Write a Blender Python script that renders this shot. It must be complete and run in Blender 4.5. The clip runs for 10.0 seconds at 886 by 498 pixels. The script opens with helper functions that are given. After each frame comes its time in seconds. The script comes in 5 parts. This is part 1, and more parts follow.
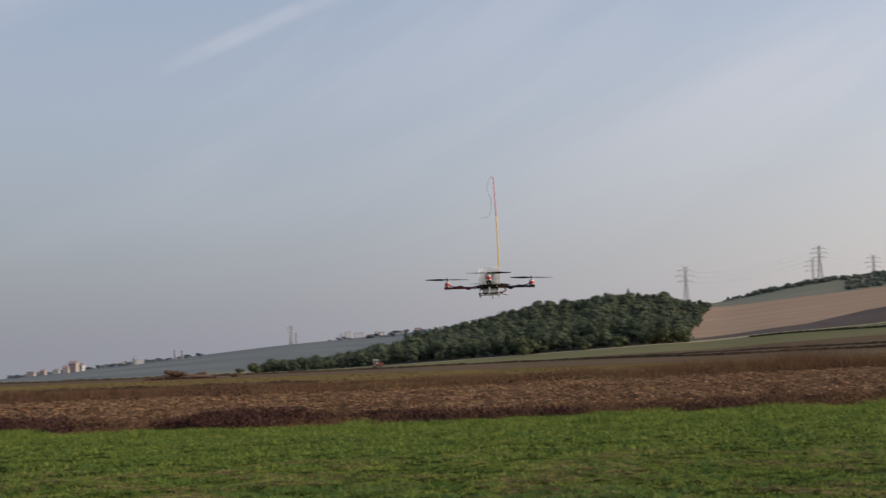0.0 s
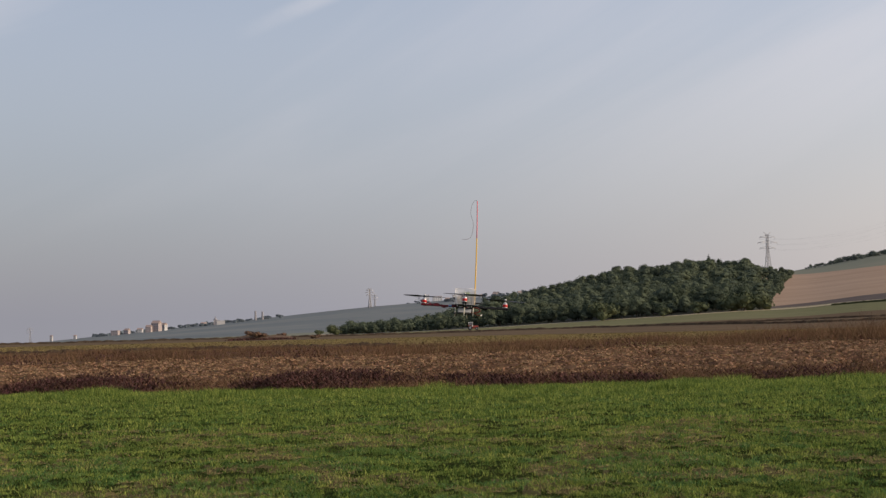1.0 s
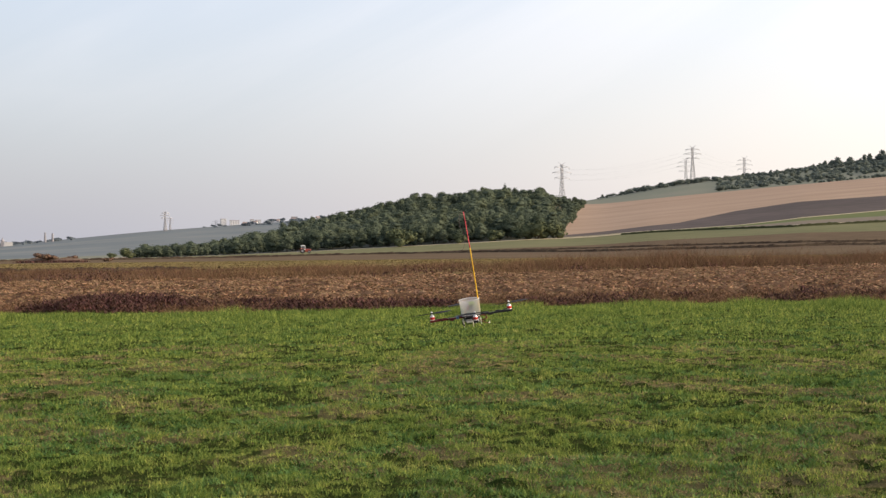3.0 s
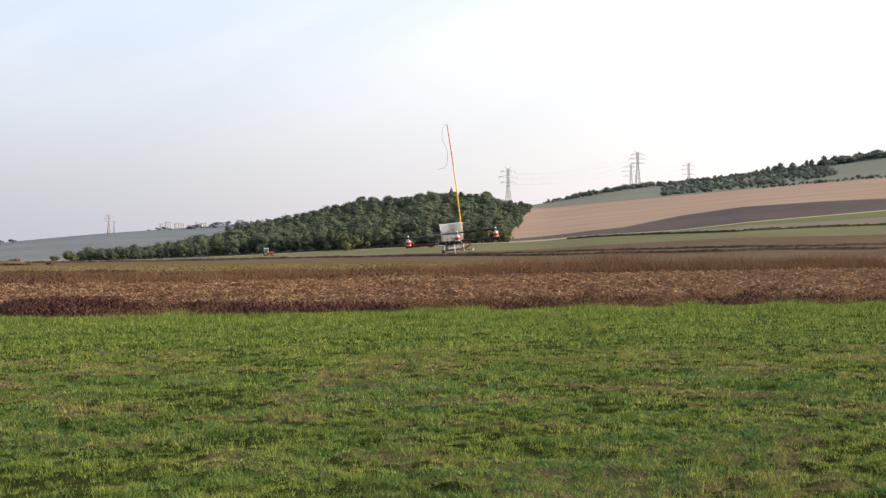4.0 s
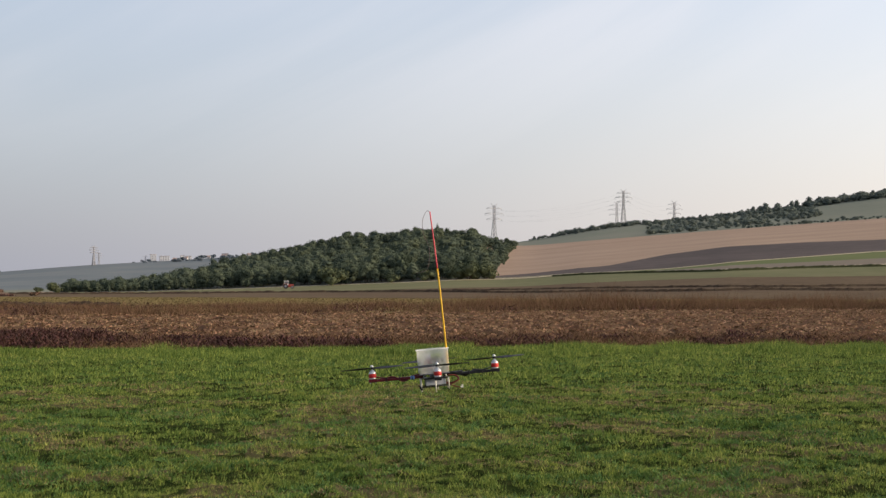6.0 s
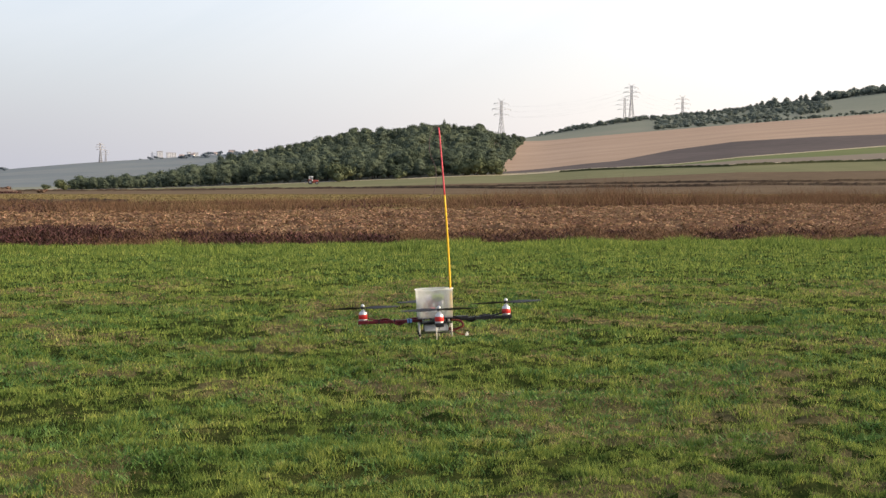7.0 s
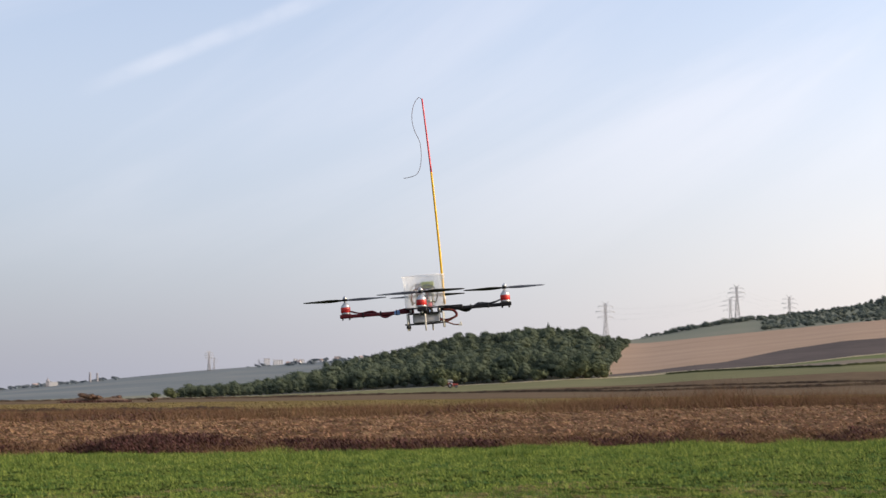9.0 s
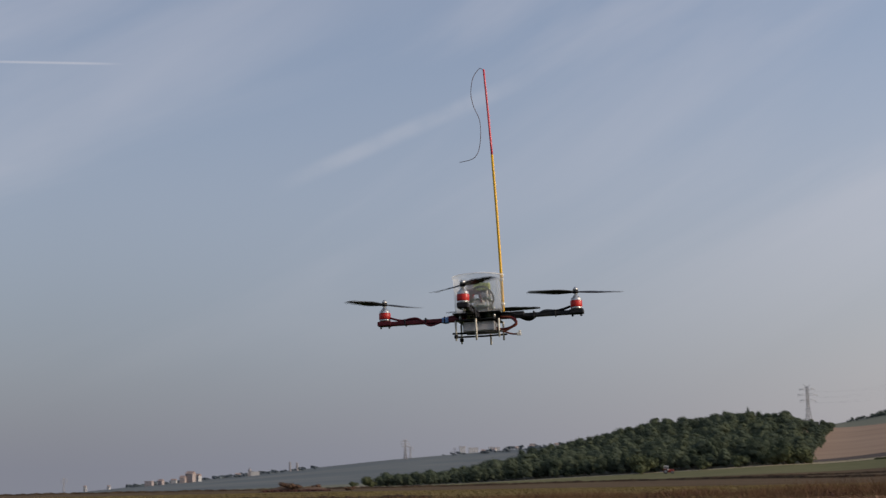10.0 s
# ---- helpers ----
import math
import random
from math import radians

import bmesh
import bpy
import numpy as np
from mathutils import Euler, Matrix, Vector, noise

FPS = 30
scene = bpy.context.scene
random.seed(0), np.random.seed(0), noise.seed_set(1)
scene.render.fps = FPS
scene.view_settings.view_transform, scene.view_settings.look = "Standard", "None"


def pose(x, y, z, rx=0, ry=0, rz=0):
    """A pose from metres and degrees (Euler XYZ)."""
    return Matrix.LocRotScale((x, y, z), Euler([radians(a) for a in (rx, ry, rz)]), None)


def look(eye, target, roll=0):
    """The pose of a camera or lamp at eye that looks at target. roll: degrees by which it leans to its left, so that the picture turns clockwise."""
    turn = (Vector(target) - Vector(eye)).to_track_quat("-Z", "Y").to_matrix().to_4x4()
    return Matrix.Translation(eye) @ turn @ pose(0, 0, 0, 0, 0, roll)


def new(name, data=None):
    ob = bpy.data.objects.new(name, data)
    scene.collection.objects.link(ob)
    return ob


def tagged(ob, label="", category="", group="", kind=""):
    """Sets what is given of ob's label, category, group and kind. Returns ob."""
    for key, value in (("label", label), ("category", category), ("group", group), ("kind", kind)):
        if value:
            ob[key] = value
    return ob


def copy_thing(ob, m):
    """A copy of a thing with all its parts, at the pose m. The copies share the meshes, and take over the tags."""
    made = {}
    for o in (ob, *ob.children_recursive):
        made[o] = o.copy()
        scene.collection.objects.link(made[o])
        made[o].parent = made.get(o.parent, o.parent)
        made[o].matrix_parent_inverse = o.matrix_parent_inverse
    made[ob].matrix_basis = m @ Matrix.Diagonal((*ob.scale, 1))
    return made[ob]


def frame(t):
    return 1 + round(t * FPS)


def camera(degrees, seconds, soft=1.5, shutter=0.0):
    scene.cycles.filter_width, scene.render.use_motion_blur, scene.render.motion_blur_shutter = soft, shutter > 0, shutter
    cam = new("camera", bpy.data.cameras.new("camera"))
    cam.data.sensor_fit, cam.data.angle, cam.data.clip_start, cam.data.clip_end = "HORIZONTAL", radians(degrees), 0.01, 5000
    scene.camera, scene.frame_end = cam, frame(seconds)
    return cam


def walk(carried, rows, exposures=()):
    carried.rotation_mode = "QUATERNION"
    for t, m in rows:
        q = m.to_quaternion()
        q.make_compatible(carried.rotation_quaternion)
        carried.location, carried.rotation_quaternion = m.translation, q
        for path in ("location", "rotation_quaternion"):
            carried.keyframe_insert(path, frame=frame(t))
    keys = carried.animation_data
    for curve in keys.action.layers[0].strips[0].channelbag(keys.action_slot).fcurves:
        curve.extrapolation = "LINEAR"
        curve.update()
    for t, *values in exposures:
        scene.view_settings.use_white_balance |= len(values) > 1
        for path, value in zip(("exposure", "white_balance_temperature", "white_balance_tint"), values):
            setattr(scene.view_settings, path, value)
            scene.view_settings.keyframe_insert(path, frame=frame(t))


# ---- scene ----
# ---------------------------------------------------------------- camera
EYE = (0.0, 0.0, 1.7)
cam = camera(35.0, 10.0, soft=1.35, shutter=0.2)
TURNS = (  # seconds, yaw, pitch, roll
    (0, 7.381, 4.590, 2.155), (0.2, 10.054, 4.737, 2.212), (0.5, 12.194, 4.488, 2.184), (0.7, 11.593, 4.162, 1.858),
    (1, 10.550, 3.219, 1.405), (1.2, 10.446, 3.027, 1.301), (1.5, 10.589, 3.282, 1.064), (1.7, 10.449, 3.351, 1.113),
    (2, 9.080, 2.071, 1.167), (2.2, 7.849, 1.370, 0.891), (2.5, 4.767, -0.037, 0.856), (2.7, 3.803, -0.066, 0.914),
    (3, 2.325, 0.035, 0.736), (3.2, 1.553, -0.326, 0.728), (4.3, 0.021, 0.921, 0.533), (4.5, 0.028, 1.577, 0.394),
    (4.7, -0.369, 1.974, 0.291), (5, -1.401, 2.675, 0.021), (5.2, -1.927, 2.907, 0.036), (6.3, -0.031, 0.490, -0.024),
    (6.5, 0.009, -0.347, 0.049), (6.7, -0.088, -0.990, -0.044), (7, -0.174, -2.607, 0.065), (7.2, 0.024, -2.818, 0.023),
    (7.5, 0.002, -3.204, 0.214), (7.7, -0.055, -2.664, 0.372), (8, 0.293, -0.713, 0.653), (8.2, 1.008, 1.014, 0.793),
    (8.5, 2.063, 3.002, 0.774), (8.7, 2.432, 3.476, 0.697), (9, 4.089, 5.738, 0.751), (9.2, 5.536, 6.419, 0.722),
    (9.5, 8.382, 7.222, 0.985), (9.7, 9.616, 7.873, 0.993), (10, 12.000, 9.384, 1.079))
EXPOSURE = (  # seconds, stops, kelvin, tint
    (0.0, -0.54, 6550, 12.5), (1.5, -0.34, 6900, 14.5), (2.5, -0.02, 6950, 13.5), (3.2, 0.32, 6850, 12), (4.5, 0.40, 6650, 13),
    (5.0, 0.12, 6600, 13), (6.3, -0.10, 6700, 11), (6.5, 0.02, 6700, 11), (7.0, 0.40, 6800, 11), (7.5, 0.58, 6700, 11), (8.0, 0.65, 6600, 11),
    (8.5, 0.31, 6500, 14), (9.0, 0.06, 6550, 13), (9.5, -0.47, 6450, 13), (10.0, -0.84, 6350, 13))
walk(cam, [(t, pose(*EYE, 90 + p, r, y)) for t, y, p, r in TURNS], exposures=EXPOSURE)

# ---------------------------------------------------------------- light
SUN_AZ, SUN_EL = -97.0, 20.0       # degrees to the left of straight ahead, and up


def sun_way():
    a, e = radians(SUN_AZ), radians(SUN_EL)
    return Vector((-math.sin(a) * math.cos(e), math.cos(a) * math.cos(e), math.sin(e)))


sun = new("sun", bpy.data.lights.new("sun", "SUN"))
sun.data.energy, sun.data.angle, sun.data.color = 4.35, radians(0.8), (1.0, 0.83, 0.62)
sun.matrix_world = look(sun_way() * 100, (0, 0, 0))


def make_world():
    w = bpy.data.worlds.new("sky")
    scene.world = w
    w.use_nodes = True
    nt = w.node_tree
    nt.nodes.clear()

    def node(kind, **kw):
        n = nt.nodes.new(kind)
        for k, v in kw.items():
            n.inputs[k].default_value = v
        return n

    def math_node(op, a, b=None):
        n = nt.nodes.new("ShaderNodeMath")
        n.operation = op
        for i, v in enumerate((a, b)):
            if v is None:
                continue
            if isinstance(v, (int, float)):
                n.inputs[i].default_value = v
            else:
                nt.links.new(v, n.inputs[i])
        return n.outputs[0]

    def mix(fac, a, b):
        n = nt.nodes.new("ShaderNodeMix")
        n.data_type = "RGBA"
        for i, v in ((0, fac), (6, a), (7, b)):
            if isinstance(v, (int, float)):
                n.inputs[i].default_value = v
            elif isinstance(v, tuple):
                n.inputs[i].default_value = (*v, 1)
            else:
                nt.links.new(v, n.inputs[i])
        return n.outputs[2]

    def smooth(v, lo, hi):
        n = nt.nodes.new("ShaderNodeMapRange")
        n.interpolation_type = "SMOOTHSTEP"
        nt.links.new(v, n.inputs[0])
        n.inputs[1].default_value, n.inputs[2].default_value = lo, hi
        return n.outputs[0]

    co = node("ShaderNodeTexCoord")
    sep = node("ShaderNodeSeparateXYZ")
    nt.links.new(co.outputs["Generated"], sep.inputs[0])
    x, y = sep.outputs[0], sep.outputs[1]
    z = math_node("MAXIMUM", sep.outputs[2], 0.012)
    com = node("ShaderNodeCombineXYZ")
    for i, v in enumerate((x, y, z)):
        nt.links.new(v, com.inputs[i])
    sky = node("ShaderNodeTexSky")
    sky.sky_type, sky.sun_disc = "NISHITA", False
    sky.sun_elevation, sky.sun_rotation = radians(SUN_EL), radians(-SUN_AZ)
    sky.air_density, sky.dust_density, sky.ozone_density, sky.altitude = 1.0, 2.5, 1.5, 150
    nt.links.new(com.outputs[0], sky.inputs[0])
    # haze near the ground: cool away from the sun, warm towards it
    warm = smooth(x, -0.35, 0.55)
    haze = mix(warm, HAZE_COOL, HAZE_WARM)
    thick = math_node("SUBTRACT", 1.0, smooth(z, -0.06, 0.40))
    thick = math_node("MULTIPLY", thick, 0.92)
    lift = nt.nodes.new("ShaderNodeVectorMath")
    lift.operation = "SCALE"
    nt.links.new(sky.outputs[0], lift.inputs[0])
    lift.inputs["Scale"].default_value = 1.8
    base = mix(thick, lift.outputs[0], haze)
    # the whole sky is duller away from the sun
    gain = nt.nodes.new("ShaderNodeMapRange")
    nt.links.new(x, gain.inputs[0])
    gain.inputs[1].default_value, gain.inputs[2].default_value = -0.45, 0.30
    gain.inputs[3].default_value, gain.inputs[4].default_value = 0.84, 1.17
    duller = nt.nodes.new("ShaderNodeVectorMath")
    duller.operation = "SCALE"
    nt.links.new(base, duller.inputs[0])
    nt.links.new(gain.outputs[0], duller.inputs["Scale"])
    base = duller.outputs[0]
    # thin streaked cloud, drawn out along one slanting direction
    mp = node("ShaderNodeMapping")
    mp.vector_type = "TEXTURE"
    mp.inputs["Rotation"].default_value = (0, radians(-27), 0)
    mp.inputs["Scale"].default_value = (1.25, 0.9, 0.2)
    nt.links.new(co.outputs["Generated"], mp.inputs[0])
    n1 = node("ShaderNodeTexNoise", Scale=2.7, Detail=5.0, Roughness=0.52, Distortion=0.5)
    nt.links.new(mp.outputs[0], n1.inputs["Vector"])
    veil = smooth(n1.outputs[0], 0.36, 0.74)
    veil = math_node("MULTIPLY", math_node("ADD", math_node("MULTIPLY", veil, 0.21), 0.17), smooth(z, 0.03, 0.22))
    base = mix(veil, base, CLOUD)

    # condensation trails: each lies in a plane through the eye
    def trail(a0, e0, a1, e1, wide, strength, soft_noise):
        def d(a, e):
            a, e = radians(a), radians(e)
            return Vector((-math.sin(a) * math.cos(e), math.cos(a) * math.cos(e), math.sin(e)))
        p, q = d(a0, e0), d(a1, e1)
        nrm, mid = p.cross(q).normalized(), (p + q).normalized()
        def dot(v):
            n = node("ShaderNodeVectorMath")
            n.operation = "DOT_PRODUCT"
            nt.links.new(co.outputs["Generated"], n.inputs[0])
            n.inputs[1].default_value = v
            return n.outputs["Value"]
        across = math_node("ABSOLUTE", dot(nrm))
        along = dot(mid)
        f = math_node("SUBTRACT", 1.0, smooth(across, wide * 0.15, wide))
        half = math.cos(p.angle(q) / 2)
        f = math_node("MULTIPLY", f, smooth(along, half - 0.0002, 1 - (1 - half) * 0.08))
        if soft_noise:
            nn = node("ShaderNodeTexNoise", Scale=22.0, Detail=4.0)
            nt.links.new(co.outputs["Generated"], nn.inputs["Vector"])
            f = math_node("MULTIPLY", f, smooth(nn.outputs[0], 0.2, 0.7))
        return math_node("MULTIPLY", f, strength)

    for args in TRAILS:
        base = mix(trail(*args), base, CLOUD_BRIGHT)
    bg = node("ShaderNodeBackground", Strength=0.135)
    nt.links.new(base, bg.inputs[0])
    out = node("ShaderNodeOutputWorld")
    nt.links.new(bg.outputs[0], out.inputs[0])


HAZE_COOL, HAZE_WARM = (3.65, 3.82, 4.55), (6.55, 5.95, 5.65)
CLOUD, CLOUD_BRIGHT = (8.3, 8.0, 8.2), (8.9, 8.6, 8.6)
TRAILS = ((19.0, 11.8, 7.6, 16.4, 0.0085, 0.19, True), (31.0, 16.45, 25.0, 16.7, 0.0012, 0.35, False))
make_world()


# ---------------------------------------------------------------- materials
def material(name, colors, scale=1.0, rough=0.9, metal=0.0, bump=0.0, bump_scale=None, fine=0.35,
             island=0.0, per_object=0.0, translucent=0.0, stretch=None, spec=0.3):
    """Colours mixed by noise at two scales; island / per_object: how far the value varies from piece to piece."""
    m = bpy.data.materials.new(name)
    m.use_nodes = True
    nt = m.node_tree
    bs = nt.nodes["Principled BSDF"]
    bs.inputs["Roughness"].default_value, bs.inputs["Metallic"].default_value = rough, metal
    bs.inputs["Specular IOR Level"].default_value = spec
    geo = nt.nodes.new("ShaderNodeNewGeometry")
    vec = geo.outputs["Position"]
    if not fine or per_object:
        tc = nt.nodes.new("ShaderNodeTexCoord")
        vec = tc.outputs["Object"]
    if stretch:
        mp = nt.nodes.new("ShaderNodeMapping")
        mp.inputs["Scale"].default_value = stretch
        nt.links.new(vec, mp.inputs[0])
        vec = mp.outputs[0]

    def noise_node(s, detail=4.0, rough_=0.55):
        n = nt.nodes.new("ShaderNodeTexNoise")
        n.inputs["Scale"].default_value, n.inputs["Detail"].default_value, n.inputs["Roughness"].default_value = s, detail, rough_
        nt.links.new(vec, n.inputs["Vector"])
        return n.outputs[0]

    big, small = noise_node(scale), noise_node(scale * 9.0, 5.0, 0.65)
    add = nt.nodes.new("ShaderNodeMix")
    add.inputs[0].default_value = fine
    nt.links.new(big, add.inputs[2])
    nt.links.new(small, add.inputs[3])
    ramp = nt.nodes.new("ShaderNodeValToRGB")
    while len(ramp.color_ramp.elements) < len(colors):
        ramp.color_ramp.elements.new(0.5)
    for i, c in enumerate(colors):
        e = ramp.color_ramp.elements[i]
        e.position = 0.30 + 0.40 * i / max(1, len(colors) - 1)
        e.color = (*c, 1)
    nt.links.new(add.outputs[0], ramp.inputs[0])
    col = ramp.outputs[0]
    for amount, kind in ((island, "island"), (per_object, "object")):
        if not amount:
            continue
        if kind == "island":
            rnd = geo.outputs["Random Per Island"]
        else:
            oi = nt.nodes.new("ShaderNodeObjectInfo")
            rnd = oi.outputs["Random"]
        mr = nt.nodes.new("ShaderNodeMapRange")
        nt.links.new(rnd, mr.inputs[0])
        mr.inputs[3].default_value, mr.inputs[4].default_value = 1 - amount, 1 + amount
        hs = nt.nodes.new("ShaderNodeHueSaturation")
        nt.links.new(mr.outputs[0], hs.inputs["Value"])
        nt.links.new(col, hs.inputs["Color"])
        hue = nt.nodes.new("ShaderNodeMapRange")
        nt.links.new(rnd, hue.inputs[0])
        hue.inputs[3].default_value, hue.inputs[4].default_value = 0.5 + amount * 0.05, 0.5 - amount * 0.05
        nt.links.new(hue.outputs[0], hs.inputs["Hue"])
        col = hs.outputs[0]
    nt.links.new(col, bs.inputs["Base Color"])
    if bump:
        bp = nt.nodes.new("ShaderNodeBump")
        bp.inputs["Distance"].default_value = bump
        bp.inputs["Strength"].default_value = 0.8
        nt.links.new(noise_node(bump_scale or scale * 6, 6.0, 0.6), bp.inputs["Height"])
        nt.links.new(bp.outputs[0], bs.inputs["Normal"])
    if translucent:
        tr = nt.nodes.new("ShaderNodeBsdfTranslucent")
        nt.links.new(col, tr.inputs[0])
        mx = nt.nodes.new("ShaderNodeMixShader")
        mx.inputs[0].default_value = translucent
        nt.links.new(bs.outputs[0], mx.inputs[1])
        nt.links.new(tr.outputs[0], mx.inputs[2])
        nt.links.new(mx.outputs[0], nt.nodes["Material Output"].inputs[0])
    return m


# Turf colour is near black to stand for the shadowed gaps between blades.
M_TURF_SHADED = material("turf", ((0.008, 0.014, 0.004), (0.018, 0.028, 0.008), (0.036, 0.044, 0.014), (0.075, 0.066, 0.030)), 0.85, bump=0.05, bump_scale=35, fine=0.75, spec=0.0)
M_TURF_DRY = material("dry_turf", ((0.030, 0.032, 0.014), (0.080, 0.072, 0.034), (0.17, 0.140, 0.075)), 9.0, bump=0.04, bump_scale=40, fine=0.7, spec=0.0)
M_GRASS = material("grass_blades", ((0.036, 0.076, 0.022), (0.104, 0.168, 0.034), (0.195, 0.250, 0.055), (0.30, 0.26, 0.12)), 0.85, rough=0.6, island=0.7, translucent=0.40, fine=0.45, spec=0.12)
M_GRASS_LUSH = material("lush_grass_blades", ((0.066, 0.112, 0.027), (0.138, 0.202, 0.041), (0.225, 0.278, 0.066)), 0.5, rough=0.6, island=0.65, translucent=0.40, fine=0.5, spec=0.12)
M_CLOVER = material("clover_leaves", ((0.036, 0.092, 0.022), (0.075, 0.155, 0.034), (0.13, 0.21, 0.05)), 1.2, rough=0.55, island=0.35, translucent=0.2, fine=0.4, spec=0.2)
M_GRASS_DRY = material("dry_grass_blades", ((0.16, 0.130, 0.050), (0.25, 0.20, 0.09), (0.33, 0.255, 0.135)), 0.6, rough=0.7, island=0.35, translucent=0.2, spec=0.1)
M_ROUGH_GRASS = material("rough_dry_grass", ((0.115, 0.082, 0.040), (0.165, 0.132, 0.056), (0.23, 0.190, 0.078)), 0.06, rough=0.8, island=0.18, translucent=0.15, spec=0.1)
M_STUBBLE = material("stubble_soil", ((0.052, 0.029, 0.020), (0.102, 0.060, 0.038), (0.165, 0.106, 0.064)), 0.25, bump=0.12, bump_scale=3.0, fine=0.5, spec=0.0)
M_SOIL = material("bare_soil", ((0.060, 0.040, 0.032), (0.090, 0.060, 0.046), (0.125, 0.088, 0.062)), 0.12, bump=0.15, bump_scale=2.0, fine=0.5, spec=0.0)
M_STRAW = material("straw", ((0.135, 0.079, 0.044), (0.235, 0.150, 0.083), (0.35, 0.245, 0.145)), 0.25, island=0.5, fine=0.45, spec=0.1)
M_WEED = material("dead_weeds", ((0.076, 0.042, 0.026), (0.118, 0.070, 0.040), (0.18, 0.115, 0.062)), 0.10, island=0.3, fine=0.4, translucent=0.15, spec=0.1)
M_WEED_DARK = material("dark_dead_weeds", ((0.030, 0.016, 0.016), (0.058, 0.030, 0.026), (0.11, 0.058, 0.042)), 0.5, island=0.5, fine=0.4, spec=0.1)
M_DRY = material("dry_meadow", ((0.10, 0.066, 0.038), (0.158, 0.120, 0.055), (0.225, 0.180, 0.078)), 0.05, bump=0.1, bump_scale=1.2, fine=0.5, spec=0.0)
M_EARTH = material("bare_earth", ((0.086, 0.064, 0.046), (0.115, 0.087, 0.060), (0.150, 0.115, 0.076)), 0.03, bump=0.1, bump_scale=1.0, fine=0.5, spec=0.0)
M_OLIVE = material("olive_field", ((0.112, 0.115, 0.066), (0.142, 0.142, 0.080), (0.175, 0.162, 0.096)), 0.02, bump=0.1, fine=0.5, spec=0.0)
M_DULL = material("dull_field", ((0.11, 0.085, 0.055), (0.14, 0.11, 0.07)), 0.03, fine=0.5)
M_GREENSTRIP = material("green_strip", ((0.11, 0.13, 0.065), (0.14, 0.155, 0.075)), 0.03, fine=0.5, spec=0.0)
M_TRACK = material("pale_track", ((0.34, 0.27, 0.17), (0.42, 0.34, 0.22)), 0.05)
M_PLOUGH = material("ploughed_field", ((0.080, 0.070, 0.067), (0.102, 0.088, 0.083), (0.13, 0.108, 0.098)), 0.012, bump=0.2, fine=0.5, spec=0.0)
M_TAN = material("harvested_field", ((0.25, 0.182, 0.135), (0.305, 0.224, 0.166), (0.37, 0.278, 0.21)), 0.014, bump=0.15, fine=0.5, stretch=(0.3, 2.2, 1), spec=0.0)
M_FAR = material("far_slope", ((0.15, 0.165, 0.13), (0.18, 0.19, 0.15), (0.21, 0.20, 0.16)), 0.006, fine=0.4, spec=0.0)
# Distance haze is put into this land's pale blue-grey colour.
M_HAZY = material("hazed_land", ((0.117, 0.138, 0.150), (0.152, 0.171, 0.176), (0.20, 0.212, 0.204)), 0.004, fine=0.35, stretch=(0.6, 1.2, 1), spec=0.0)
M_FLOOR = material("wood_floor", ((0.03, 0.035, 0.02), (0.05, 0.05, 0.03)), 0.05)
# Greens of the wood's leaves are lifted to imitate haze before the hill.
M_LEAF = material("tree_leaves", ((0.066, 0.085, 0.066), (0.087, 0.108, 0.073), (0.124, 0.140, 0.082)), 0.06, rough=0.9, island=0.12, translucent=0.3, per_object=0.25, fine=0.15, spec=0.0)
M_LEAF_WOOD = material("wood_leaves", ((0.066, 0.085, 0.068), (0.087, 0.108, 0.075), (0.124, 0.140, 0.082)), 0.045, rough=0.9, island=0.12, translucent=0.3, fine=0.15, spec=0.0)
M_LEAF_OLIVE = material("olive_leaves", ((0.066, 0.082, 0.050), (0.085, 0.10, 0.056), (0.115, 0.122, 0.065)), 0.2, rough=0.9, island=0.12, translucent=0.1, spec=0.0)
M_LEAF_BROWN = material("withered_leaves", ((0.09, 0.058, 0.042), (0.13, 0.085, 0.058)), 0.3, rough=0.9, island=0.25, spec=0.0)
# Leaves on the far slope: made paler and bluer in colour to imitate haze.
M_LEAF_FAR = material("hazed_far_leaves", ((0.105, 0.132, 0.125), (0.128, 0.152, 0.134), (0.16, 0.178, 0.140)), 0.03, rough=0.9, island=0.05, translucent=0.3, fine=0.2, spec=0.0)
# Blue-grey instead of leaf green: the haze over the distant ridge, as colour.
M_LEAF_HAZY = material("hazy_leaves", ((0.11, 0.135, 0.158), (0.135, 0.16, 0.178)), 0.03, rough=0.9, per_object=0.12, spec=0.0)
M_BARK = material("bark", ((0.05, 0.04, 0.03), (0.09, 0.07, 0.05)), 2.0, bump=0.02)
M_STEEL = material("galvanised_steel", ((0.29, 0.29, 0.31), (0.35, 0.35, 0.37)), 0.5, rough=0.7)
M_CABLE = material("line_cable", ((0.30, 0.30, 0.31), (0.34, 0.34, 0.35)), 0.5, rough=0.6)
M_PLASTER = material("house_plaster", ((0.31, 0.27, 0.27), (0.37, 0.32, 0.31)), 0.2, per_object=0.15)
M_PLASTER_PALE = material("pale_plaster", ((0.36, 0.36, 0.37), (0.43, 0.43, 0.43)), 0.2, per_object=0.1)
M_ROOF = material("roof_tiles", ((0.24, 0.19, 0.18), (0.29, 0.23, 0.21)), 0.4)
M_TOWER = material("tower_masonry", ((0.20, 0.20, 0.22), (0.25, 0.24, 0.25)), 0.2)
# Faint blue-grey walls, with the horizon haze mixed into the plaster colour.
M_BLOCK_HAZY = material("hazy_plaster", ((0.42, 0.43, 0.46), (0.47, 0.48, 0.50)), 0.2)
M_PANE = material("window_dark", ((0.12, 0.13, 0.15), (0.15, 0.16, 0.18)), 0.4, rough=0.2)
